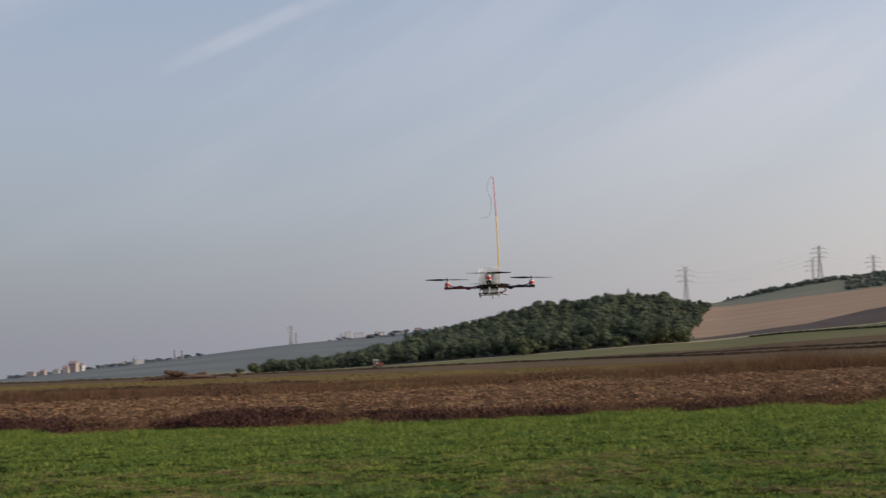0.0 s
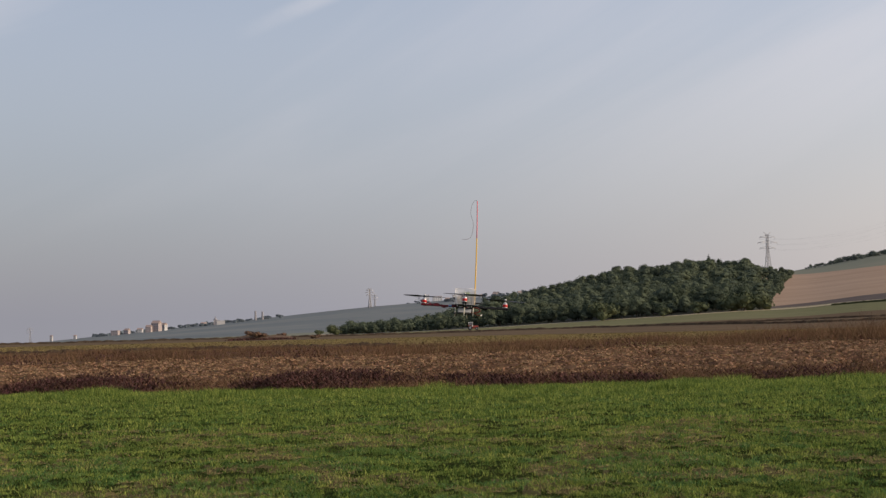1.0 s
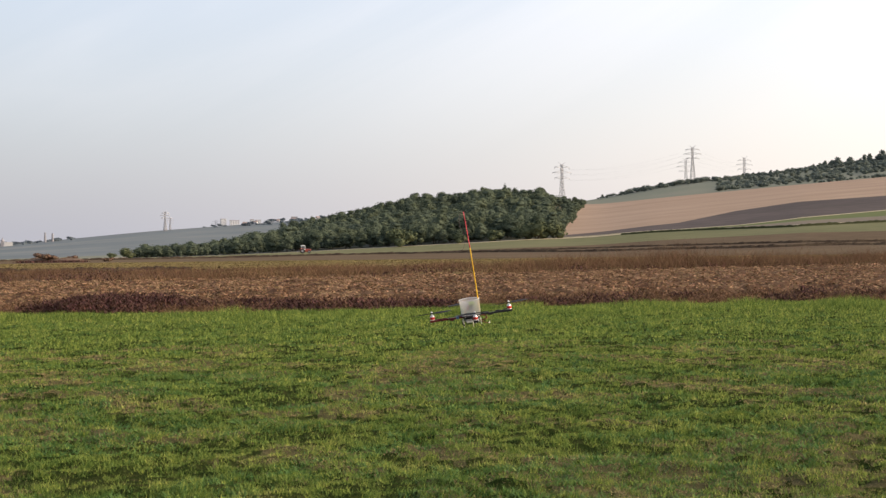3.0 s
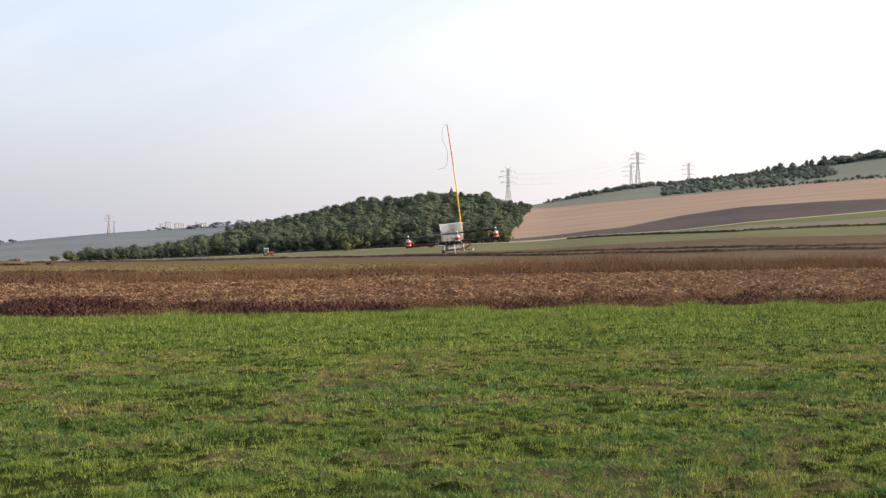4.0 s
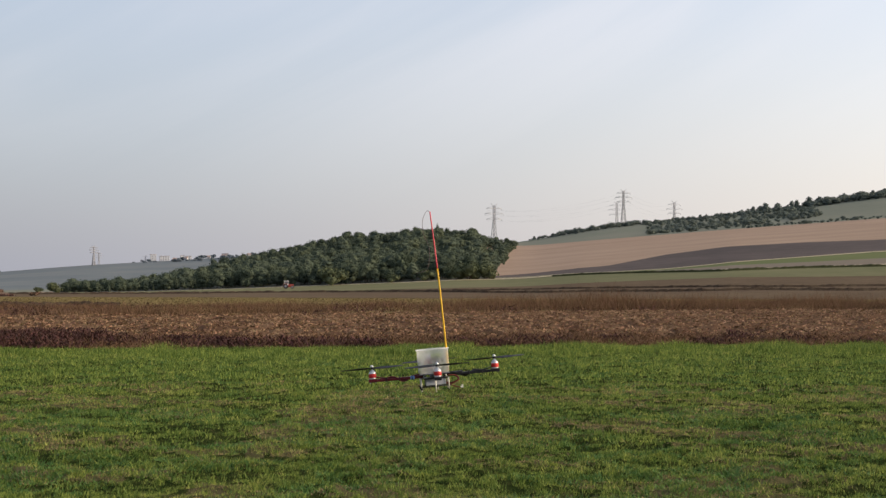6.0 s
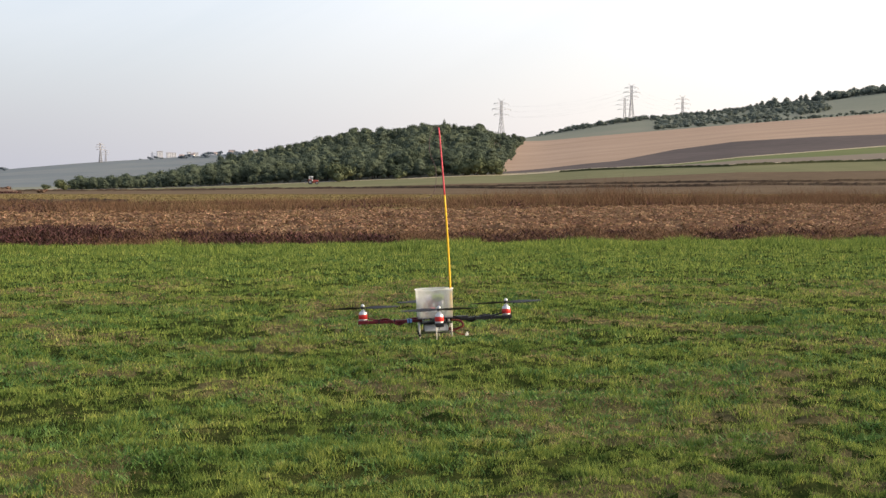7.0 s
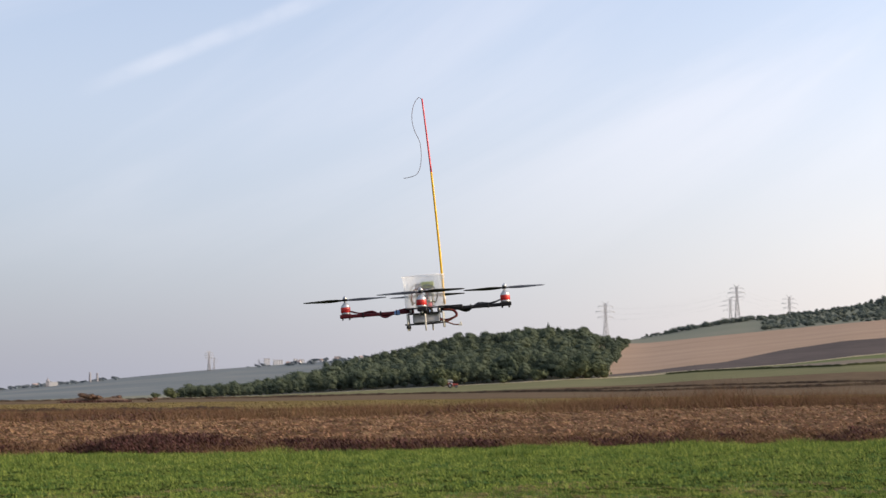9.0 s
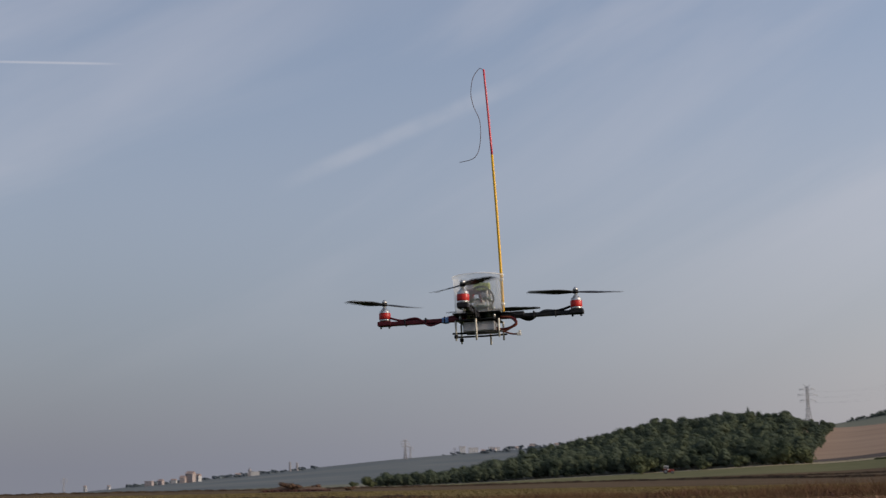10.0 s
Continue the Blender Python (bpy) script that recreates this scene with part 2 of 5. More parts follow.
M_RED = material("red_paint", ((0.26, 0.055, 0.045), (0.32, 0.07, 0.055)), 2.0, rough=0.5)
M_WHITE = material("white_paint", ((0.72, 0.72, 0.70), (0.80, 0.80, 0.78)), 3.0, rough=0.5)
M_TYRE = material("tyre_rubber", ((0.02, 0.02, 0.02), (0.035, 0.033, 0.03)), 3.0)
M_BLACK = material("black_composite", ((0.012, 0.012, 0.013), (0.022, 0.022, 0.024)), 30.0, rough=0.45, bump=0.0006, bump_scale=300, fine=0, spec=0.18)
M_MAROON = material("red_shrink_tube", ((0.065, 0.005, 0.010), (0.135, 0.010, 0.014)), 25.0, rough=0.45, fine=0)
M_BAND = material("motor_red", ((0.46, 0.022, 0.020), (0.56, 0.036, 0.028)), 30.0, rough=0.35, fine=0)
M_SILVER = material("motor_metal", ((0.50, 0.50, 0.49), (0.64, 0.64, 0.62)), 40.0, rough=0.32, metal=0.75, fine=0)
M_YELLOW = material("yellow_tube", ((0.72, 0.40, 0.015), (0.80, 0.47, 0.03)), 20.0, rough=0.4, fine=0)
M_REDTUBE = material("red_tube", ((0.58, 0.055, 0.075), (0.66, 0.085, 0.105)), 20.0, rough=0.4, fine=0)
M_WIRE_GREY = material("thin_wire", ((0.10, 0.07, 0.07), (0.16, 0.10, 0.10)), 20.0, fine=0)
M_BATTERY = material("battery_wrap", ((0.40, 0.41, 0.43), (0.58, 0.58, 0.58)), 25.0, rough=0.4, fine=0)
M_PCB = material("circuit_board", ((0.03, 0.10, 0.04), (0.05, 0.14, 0.05)), 60.0, rough=0.4, fine=0)
M_LIME = material("green_component", ((0.28, 0.36, 0.05), (0.36, 0.42, 0.08)), 60.0, rough=0.5, fine=0)
M_GREYPART = material("grey_component", ((0.20, 0.20, 0.22), (0.45, 0.45, 0.46)), 90.0, rough=0.4, fine=0)
M_ORANGE = material("orange_cable", ((0.13, 0.035, 0.018), (0.21, 0.055, 0.025)), 30.0, rough=0.5, fine=0)
M_BLUE = material("blue_tape", ((0.12, 0.22, 0.42), (0.16, 0.28, 0.5)), 30.0, rough=0.5, fine=0)
M_BONE = material("cream_plastic", ((0.66, 0.62, 0.52), (0.74, 0.70, 0.60)), 30.0, rough=0.5, fine=0)


def clear_plastic():
    m = bpy.data.materials.new("milky_plastic")
    m.use_nodes = True
    nt = m.node_tree
    nt.nodes.remove(nt.nodes["Principled BSDF"])
    dif = nt.nodes.new("ShaderNodeBsdfDiffuse")
    dif.inputs[0].default_value = (0.96, 0.96, 0.95, 1)
    trl = nt.nodes.new("ShaderNodeBsdfTranslucent")
    trl.inputs[0].default_value = (0.96, 0.96, 0.95, 1)
    gl = nt.nodes.new("ShaderNodeBsdfGlossy")
    gl.inputs["Roughness"].default_value = 0.25
    tp = nt.nodes.new("ShaderNodeBsdfTransparent")
    no = nt.nodes.new("ShaderNodeTexNoise")
    no.inputs["Scale"].default_value = 35.0
    mr = nt.nodes.new("ShaderNodeMapRange")
    nt.links.new(no.outputs[0], mr.inputs[0])
    mr.inputs[3].default_value, mr.inputs[4].default_value = 0.60, 0.74
    a, b, c = (nt.nodes.new("ShaderNodeMixShader") for _ in range(3))
    a.inputs[0].default_value = 0.5
    nt.links.new(dif.outputs[0], a.inputs[1]); nt.links.new(trl.outputs[0], a.inputs[2])
    b.inputs[0].default_value = 0.06
    nt.links.new(a.outputs[0], b.inputs[1]); nt.links.new(gl.outputs[0], b.inputs[2])
    nt.links.new(mr.outputs[0], c.inputs[0])
    nt.links.new(b.outputs[0], c.inputs[1]); nt.links.new(tp.outputs[0], c.inputs[2])
    nt.links.new(c.outputs[0], nt.nodes["Material Output"].inputs[0])
    return m


M_CLEAR = clear_plastic()


# ---------------------------------------------------------------- mesh helpers
def part(name, bm, mat, parent=None, label="", at=None):
    me = bpy.data.meshes.new(name)
    bm.to_mesh(me)
    bm.free()
    me.materials.append(mat)
    ob = new(name, me)
    if parent:
        ob.parent = parent
    if at is not None:
        ob.matrix_basis = at
    if label:
        ob["label"] = label
    return ob


def empty(name, at=None):
    ob = new(name)
    if at is not None:
        ob.matrix_basis = at
    return ob


def box(bm, cx, cy, cz, sx, sy, sz, bevel=0.0, m=None):
    r = bmesh.ops.create_cube(bm, size=1.0)
    vs = r["verts"]
    bmesh.ops.scale(bm, vec=(sx, sy, sz), verts=vs)
    bmesh.ops.translate(bm, vec=(cx, cy, cz), verts=vs)
    if bevel:
        es = list({e for v in vs for e in v.link_edges})
        out = bmesh.ops.bevel(bm, geom=es, offset=bevel, segments=2, affect="EDGES", profile=0.5)
        vs = list({v for f in out["faces"] for v in f.verts} | {v for v in vs if v.is_valid})
    if m is not None:
        bmesh.ops.transform(bm, matrix=m, verts=vs)
    return bm


def lathe(bm, profile, seg=20, m=None):
    """Rings (radius, height) turned round z; a radius of 0 closes an end."""
    rings, made = [], []
    for r, h in profile:
        if r <= 1e-9:
            ring = [bm.verts.new((0, 0, h))]
        else:
            ring = [bm.verts.new((r * math.cos(2 * math.pi * i / seg), r * math.sin(2 * math.pi * i / seg), h)) for i in range(seg)]
        rings.append(ring)
        made += ring
    for a, b in zip(rings, rings[1:]):
        for i in range(seg):
            j = (i + 1) % seg
            if len(a) == 1 and len(b) > 1:
                f = bm.faces.new((a[0], b[j], b[i]))
            elif len(b) == 1 and len(a) > 1:
                f = bm.faces.new((a[i], a[j], b[0]))
            elif len(a) > 1:
                f = bm.faces.new((a[i], a[j], b[j], b[i]))
            f.smooth = True
    if m is not None:
        bmesh.ops.transform(bm, matrix=m, verts=made)
    return bm


def tube(bm, pts, r0, r1=None, seg=8):
    """A round tube along points, tapering from r0 to r1."""
    r1 = r0 if r1 is None else r1
    pts = [Vector(p) for p in pts]
    rings = []
    up = Vector((0.3, 0.5, 0.81)).normalized()
    for i, p in enumerate(pts):
        way = (pts[min(i + 1, len(pts) - 1)] - pts[max(i - 1, 0)]).normalized()
        u = way.cross(up)
        if u.length < 1e-3:
            u = way.cross(Vector((1, 0, 0)))
        u.normalize()
        v = way.cross(u)
        r = r0 + (r1 - r0) * i / (len(pts) - 1)
        rings.append([bm.verts.new(p + (u * math.cos(2 * math.pi * k / seg) + v * math.sin(2 * math.pi * k / seg)) * r) for k in range(seg)])
    for a, b in zip(rings, rings[1:]):
        for k in range(seg):
            f = bm.faces.new((a[k], b[k], b[(k + 1) % seg], a[(k + 1) % seg]))
            f.smooth = True
    bm.faces.new(rings[0])
    bm.faces.new(rings[-1][::-1])
    return bm


def spline(pts, n=8):
    """Points along a smooth curve through the given ones."""
    pts = [Vector(p) for p in pts]
    out = []
    for i in range(len(pts) - 1):
        p0, p1, p2, p3 = pts[max(i - 1, 0)], pts[i], pts[i + 1], pts[min(i + 2, len(pts) - 1)]
        for k in range(n):
            t = k / n
            out.append(0.5 * ((2 * p1) + (p2 - p0) * t + (2 * p0 - 5 * p1 + 4 * p2 - p3) * t * t + (3 * p1 - p0 - 3 * p2 + p3) * t ** 3))
    out.append(pts[-1])
    return out


def raw_mesh(name, verts, faces, mats, index=None, smooth=False):
    me = bpy.data.meshes.new(name)
    me.from_pydata(verts.tolist() if hasattr(verts, "tolist") else verts, [], faces.tolist() if hasattr(faces, "tolist") else faces)
    for m in mats:
        me.materials.append(m)
    if index is not None:
        me.polygons.foreach_set("material_index", np.asarray(index, dtype=np.int32))
    if smooth:
        me.polygons.foreach_set("use_smooth", np.ones(len(me.polygons), dtype=bool))
    me.update()
    return new(name, me)


# ---------------------------------------------------------------- the lie of the land
# az: degrees to the left of straight ahead; heights given as angles seen from the eye at set distances
RIDGE_AZ = (-60, -25, -18, -11.9, -7.3, -3.5, -0.4, 3.8, 6.5, 8.2, 11.1, 14, 22, 30, 60)
RIDGE_1 = (3.0, 3.2, 2.8, 2.4, 2.05, 1.72, 2.06, 1.70, 1.02, 0.62, 0.12, -0.12, -0.25, -0.4, -0.5)
RIDGE_2 = (4.0, 4.2, 3.72, 2.95, 2.55, 1.9, 1.6, 1.0, 0.7, 0.4, 0.1, 0.0, -0.2, -0.45, -0.5)
RIDGE_3 = (2.5, 2.6, 2.5, 2.2, 2.0, 1.75, 1.6, 1.5, 1.42, 1.3, 1.1, 0.92, 0.2, -0.45, -0.5)


def height_at(el, d):
    return EYE[2] + d * math.tan(radians(1)) * el


def land(az, d):
    """Height of the ground, for arrays of azimuth and distance."""
    az, d = np.broadcast_arrays(np.asarray(az, float), np.asarray(d, float))
    def soft(table):
        return sum(np.interp(az + k, RIDGE_AZ, table) for k in (-0.9, -0.45, 0, 0.45, 0.9)) / 5
    h1, h2, h3 = height_at(soft(RIDGE_1), 950), height_at(soft(RIDGE_2), 1500), height_at(soft(RIDGE_3), 2600)
    s = np.clip((d - 270) / 680, 0, 1)
    z = h1 * s ** np.interp(az, (-12, -6, 4), (1.32, 1.6, 2.5))
    s2 = np.clip((d - 950) / 550, 0, 1)
    z = np.where(d > 950, h1 + (h2 - h1) * s2 ** 1.3, z)
    s3 = np.clip((d - 1500) / 1100, 0, 1)
    z = np.where(d > 1500, h2 + (h3 - h2) * s3 - np.sin(s3 * np.pi) * 12 * np.clip(h2 / 40, 0, 1), z)
    s4 = np.clip((d - 2600) / 2300, 0, 1)
    z = np.where(d > 2600, h3 + (np.minimum(h3 * 0.5, 60) - 25 - h3) * s4, z)
    return z


def waves(seed, shortest, longest, n=26):
    r = np.random.default_rng(seed)
    a, l = r.uniform(0, 2 * np.pi, n), np.exp(r.uniform(np.log(shortest), np.log(longest), n))
    return np.cos(a) * 2 * np.pi / l, np.sin(a) * 2 * np.pi / l, r.uniform(0, 2 * np.pi, n)


def field(x, y, w):
    """Smooth random field of about unit spread, from many crossing waves."""
    x, y = np.asarray(x, float), np.asarray(y, float)
    v = np.zeros(np.broadcast(x, y).shape)
    for kx, ky, ph in zip(*w):
        v = v + np.sin(x * kx + y * ky + ph)
    return v / math.sqrt(len(w[0]) / 2)


W_TUFT, W_HOLLOW, W_CLOD, W_PATCH, W_SWARD = waves(1, 0.22, 0.6), waves(2, 0.7, 2.2), waves(3, 0.8, 2.6), waves(4, 1.5, 6.0), waves(5, 0.16, 0.45)


def ripple(x, y):
    """Small unevenness of the meadow, and the clods of the stubble."""
    d = np.hypot(x, y)
    near = np.clip(1 - (d - 20) / 18, 0.25, 1) * np.clip((46 - d) / 4, 0, 1) * np.clip((d - 4.5) / 1.5, 0, 1)
    clod = np.clip((d - 44) / 4, 0, 1) * np.clip((140 - d) / 20, 0, 1)
    return near * (0.013 * field(x, y, W_TUFT) + 0.012 * field(x, y, W_HOLLOW)) + clod * 0.075 * field(x, y, W_CLOD)


def thin_patch(x, y):
    """Over about 0.3 the meadow is thin and dry."""
    return field(x, y, W_PATCH) + 0.5 * field(x, y, W_HOLLOW)


def bare_strip(az, d):
    """A strip of bare soil between the stubble and the dry grass, towards the town."""
    return (az > 11) & (d < np.interp(az, (11, 14, 18, 33), (98, 128, 142, 156)))


def spot(az, d):
    a = radians(az)
    return Vector((-math.sin(a) * d, math.cos(a) * d, float(land(az, d))))


B_AZ = (-60, -25, -17.5, -15, -11.7, -9.5, -7.2, -4.9, -3.3, 0, 8, 18, 60)
BANDS = (  # distance of each band's far edge at those azimuths, its ground, and rows in it
    ((44, 44, 43, 42.5, 42, 42, 41.5, 41, 41, 40, 38.7, 40.5, 58), M_TURF_SHADED, 14),
    ((130, 130, 127, 126, 120, 115, 110, 106, 104, 99, 93, 92, 90), M_STUBBLE, 90),
    ((250, 250, 250, 250, 250, 250, 250, 250, 250, 250, 270, 290, 290), M_DRY, 10),
    ((402, 402, 402, 405, 413, 425, 436, 441, 443, 445, 450, 450, 450), M_EARTH, 12),
    ((472, 472, 472, 470, 469, 490, 520, 542, 541, 535, 565, 640, 640), M_OLIVE, 10),
    ((480, 480, 480, 478, 477, 498, 528, 549, 548, 541, 571, 646, 646), M_TRACK, 1),
    ((522, 522, 522, 512, 505, 510, 532, 552, 551, 543, 573, 648, 648), M_DULL, 2),
    ((577, 577, 575, 556, 528, 522, 535, 555, 554, 545, 575, 650, 650), M_GREENSTRIP, 2),
    ((583, 583, 581, 561, 533, 526, 538, 558, 557, 547, 577, 652, 652), M_TRACK, 1),
    ((690, 690, 689, 703, 701, 675, 605, 600, 589, 552, 582, 660, 660), M_PLOUGH, 8),
    ((950,) * 13, M_TAN, 14),
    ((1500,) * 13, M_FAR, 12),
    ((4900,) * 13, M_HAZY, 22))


def band_edge(k, az):
    return np.interp(az, B_AZ, BANDS[k][0])


def make_ground():
    azs = np.concatenate([np.arange(-180, -40, 10), np.arange(-40, -27, 0.5), np.arange(-27, 38, 0.25), np.arange(38, 46, 0.5), np.arange(50, 180, 10)])
    n = len(azs)
    rows, mats = [np.full(n, 0.6)], []
    for k, (edge, mat, steps) in enumerate(BANDS):
        near = rows[-1]
        far = np.interp(azs, B_AZ, edge)
        if k == 0:       # the meadow: rows close together where it is seen near by
            cuts = np.concatenate([np.linspace(0.6, 5, 6)[1:], np.arange(5.12, 14, 0.12), np.arange(14, 22, 0.2), np.arange(22, 34, 0.45)])
            for c in cuts:
                rows.append(np.full(n, c))
                mats.append(0)
            near = rows[-1]
        for i in range(1, steps + 1):
            rows.append(near * (far / near) ** (i / steps))
            mats.append(k)
    d = np.array(rows)
    a = np.radians(azs)[None, :]
    x, y = -np.sin(a) * d, np.cos(a) * d
    z = land(np.broadcast_to(azs[None, :], d.shape), d) + ripple(x, y)
    verts = np.stack([x, y, z], -1).reshape(-1, 3)
    verts = np.vstack([verts, [[0, 0, 0]]])
    faces, idx = [], []
    thin = (thin_patch(x, y) + 0.5 * field(x, y, W_SWARD) > 0.35) & (d > 4.5) & (d < 26)
    thin &= np.append(np.diff(azs), 360.0)[None, :] < 1.0
    for r in range(len(rows) - 1):
        for c in range(n):
            c2 = (c + 1) % n
            k = len(BANDS) + 1 if thin[r, c] else mats[r]
            if k == 2 and bare_strip(azs[c], d[r, c]):
                k = len(BANDS) + 2
            # under the wood the ground takes the darker floor colour
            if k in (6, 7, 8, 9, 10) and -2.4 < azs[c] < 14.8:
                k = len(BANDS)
            faces.append((r * n + c, (r + 1) * n + c, (r + 1) * n + c2, r * n + c2)[::-1])
            idx.append(k)
    for c in range(n):
        faces.append((len(verts) - 1, c, (c + 1) % n)[::-1])
        idx.append(0)
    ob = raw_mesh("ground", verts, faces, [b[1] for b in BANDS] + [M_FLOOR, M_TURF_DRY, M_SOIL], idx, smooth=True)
    tagged(ob, "mown green meadow running into brown stubble and hill fields", "ground", kind="structure")


make_ground()

# ---------------------------------------------------------------- plants in masses
rng = np.random.default_rng(7)


def fbm(x, y, s, seed=0):
    """Cheap smooth noise in 0..1 for arrays."""
    v = np.zeros_like(x)
    amp, tot = 1.0, 0.0
    for o in range(3):
        f = s * 2 ** o
        v += amp * (np.sin(x * f + 1.7 * np.sin(y * f * 0.8 + o + seed) + seed * 2.1) * np.sin(y * f * 1.13 + 1.9 * np.sin(x * f * 0.7 + o * 2 + seed)))
        tot += amp
        amp *= 0.6
    return 0.5 + 0.5 * v / tot


def scatter(n, d0, d1, az0=-27, az1=37, power=2.0):
    """Random azimuth and distance; d0 and d1 may be bands' edges by number."""
    az = rng.uniform(az0, az1, n)
    lo = band_edge(d0[0], az) + d0[1] if isinstance(d0, tuple) else np.full(n, float(d0))
    hi = band_edge(d1[0], az) + d1[1] if isinstance(d1, tuple) else np.full(n, float(d1))
    u = rng.uniform(0, 1, n)
    d = (lo ** power + u * (hi ** power - lo ** power)) ** (1 / power)
    return az, d


def blades(name, az, d, height, width, mat, label, category, lean=0.5, per=1, spread=0.05, segs=1, lift=0.0):
    """Blades of grass or stems: narrow upright leaves, each bent over, all in one mesh."""
    az, d, height, width = (np.repeat(v, per) for v in (az, d, height, width))
    n = len(az)
    a = np.radians(az)
    x, y = -np.sin(a) * d + rng.normal(0, spread, n), np.cos(a) * d + rng.normal(0, spread, n)
    dd = np.hypot(x, y)
    z = land(az, dd) + ripple(x, y) - 0.01
    h = height * rng.uniform(0.55, 1.25, n)
    if np.any(np.asarray(lift) > 0):
        z = z + np.repeat(np.asarray(lift), per) * rng.uniform(0, 1, n) ** 1.5
    w = width * rng.uniform(0.7, 1.3, n)
    th, ln = rng.uniform(0, 2 * np.pi, n), rng.uniform(0, 2 * np.pi, n)
    lx, ly = np.cos(ln) * h * lean * rng.uniform(0.2, 1, n), np.sin(ln) * h * lean * rng.uniform(0.2, 1, n)
    ux, uy = np.cos(th) * w / 2, np.sin(th) * w / 2
    p = np.stack([x, y, z], -1)
    u = np.stack([ux, uy, np.zeros(n)], -1)
    tip = p + np.stack([lx, ly, h], -1)
    if segs == 1:
        v = np.stack([p - u, p + u, tip], 1).reshape(-1, 3)
        f = np.arange(3 * n).reshape(n, 3)
    else:
        mid = p + np.stack([lx * 0.3, ly * 0.3, h * 0.6], -1)
        v = np.stack([p - u, p + u, mid + u * 0.8, tip, mid - u * 0.8], 1).reshape(-1, 3)
        f = np.arange(5 * n).reshape(n, 5)
    ob = raw_mesh(name, v, f, [mat])
    return tagged(ob, label, category, kind="stuff")


def meadow():
    lab = "short green meadow grass, uneven and partly dry"
    for d0, d1, a0, a1, n, per, w, h, sp in ((5.5, 9.5, -22, 22, 13000, 26, 0.0075, 0.026, 0.022), (9.5, 15, -23, 26, 17000, 18, 0.011, 0.028, 0.030),
                                             (15, 24, -25, 34, 22000, 12, 0.018, 0.032, 0.045), (24, (0, 0.3), -26, 36, 26000, 9, 0.030, 0.042, 0.09)):
        az, d = scatter(n, d0, d1, a0, a1)
        a = np.radians(az)
        x, y = -np.sin(a) * d, np.cos(a) * d
        t = 1.0 * field(x, y, W_SWARD) + 0.35 * field(x, y, W_HOLLOW)
        dry = thin_patch(x, y) > 0.30
        keep = (t + rng.normal(0, 0.22, n) > -0.5) & ~(dry & (d < 24) & (rng.uniform(0, 1, n) < 0.5))
        az, d, t = az[keep], d[keep], t[keep]
        hh = h * np.clip(0.95 + 0.40 * t, 0.6, 2.2) * rng.uniform(0.7, 1.3, len(t))
        blades("meadow_grass", az, d, hh, np.full(len(az), w), M_GRASS if h < 0.04 else M_GRASS_LUSH, lab, "grass", lean=0.9, per=per, spread=sp)
    # single taller tufts
    for d0, d1, n, per, w in ((5.5, 12, 420, 46, 0.0055), (12, 24, 1300, 30, 0.010), (24, (0, 0.3), 3000, 18, 0.019)):
        az, d = scatter(n, d0, d1, -25, 34)
        blades("meadow_tufts", az, d, rng.uniform(0.045, 0.085, n) + np.clip((d - 26) / 12, 0, 1) * 0.05, np.full(n, w), M_GRASS, "taller green tufts in the meadow grass", "grass", lean=0.8, per=per, spread=0.06)
    # low broad-leaved clover in clumps
    for d0, d1, n, per, w in ((5.5, 11, 1100, 60, 0.012), (11, 20, 3200, 36, 0.018), (20, 36, 3000, 20, 0.03)):
        az, d = scatter(n, d0, d1, -25, 34)
        a = np.radians(az)
        keep = field(-np.sin(a) * d, np.cos(a) * d, waves(27, 1.2, 5.0)) > -0.1
        az, d = az[keep], d[keep]
        blades("clover", az, d, rng.uniform(0.03, 0.055, len(az)), np.full(len(az), w), M_CLOVER, "dark green clover clumps in the meadow", "clover", lean=1.7, per=per, spread=0.085)
    az, d = scatter(34000, 5.5, 26, -26, 36)
    a = np.radians(az)
    keep = thin_patch(-np.sin(a) * d, np.cos(a) * d) > 0.20
    az, d = az[keep], d[keep]
    blades("dry_grass", az, d, np.full(len(az), 0.026), 0.004 + 0.0006 * d, M_GRASS_DRY, "yellowed dry grass in thin patches of meadow", "grass", lean=2.4, per=11, spread=0.06)
    # taller rough fringe where the mowing stops
    az, d = scatter(6500, (0, -3.5), (0, 0.5))
    a = np.radians(az)
    t = field(-np.sin(a) * d, np.cos(a) * d, W_PATCH)
    blades("meadow_fringe", az, d, np.clip(0.11 + 0.06 * t, 0.05, 0.24) * np.interp(az, (-20, -14, -12, 0), (1.6, 1.5, 1.1, 1.0)), np.full(len(az), 0.022), M_GRASS_LUSH, "taller unmown green grass along the meadow edge", "grass", lean=0.7, per=12, spread=0.12)


meadow()


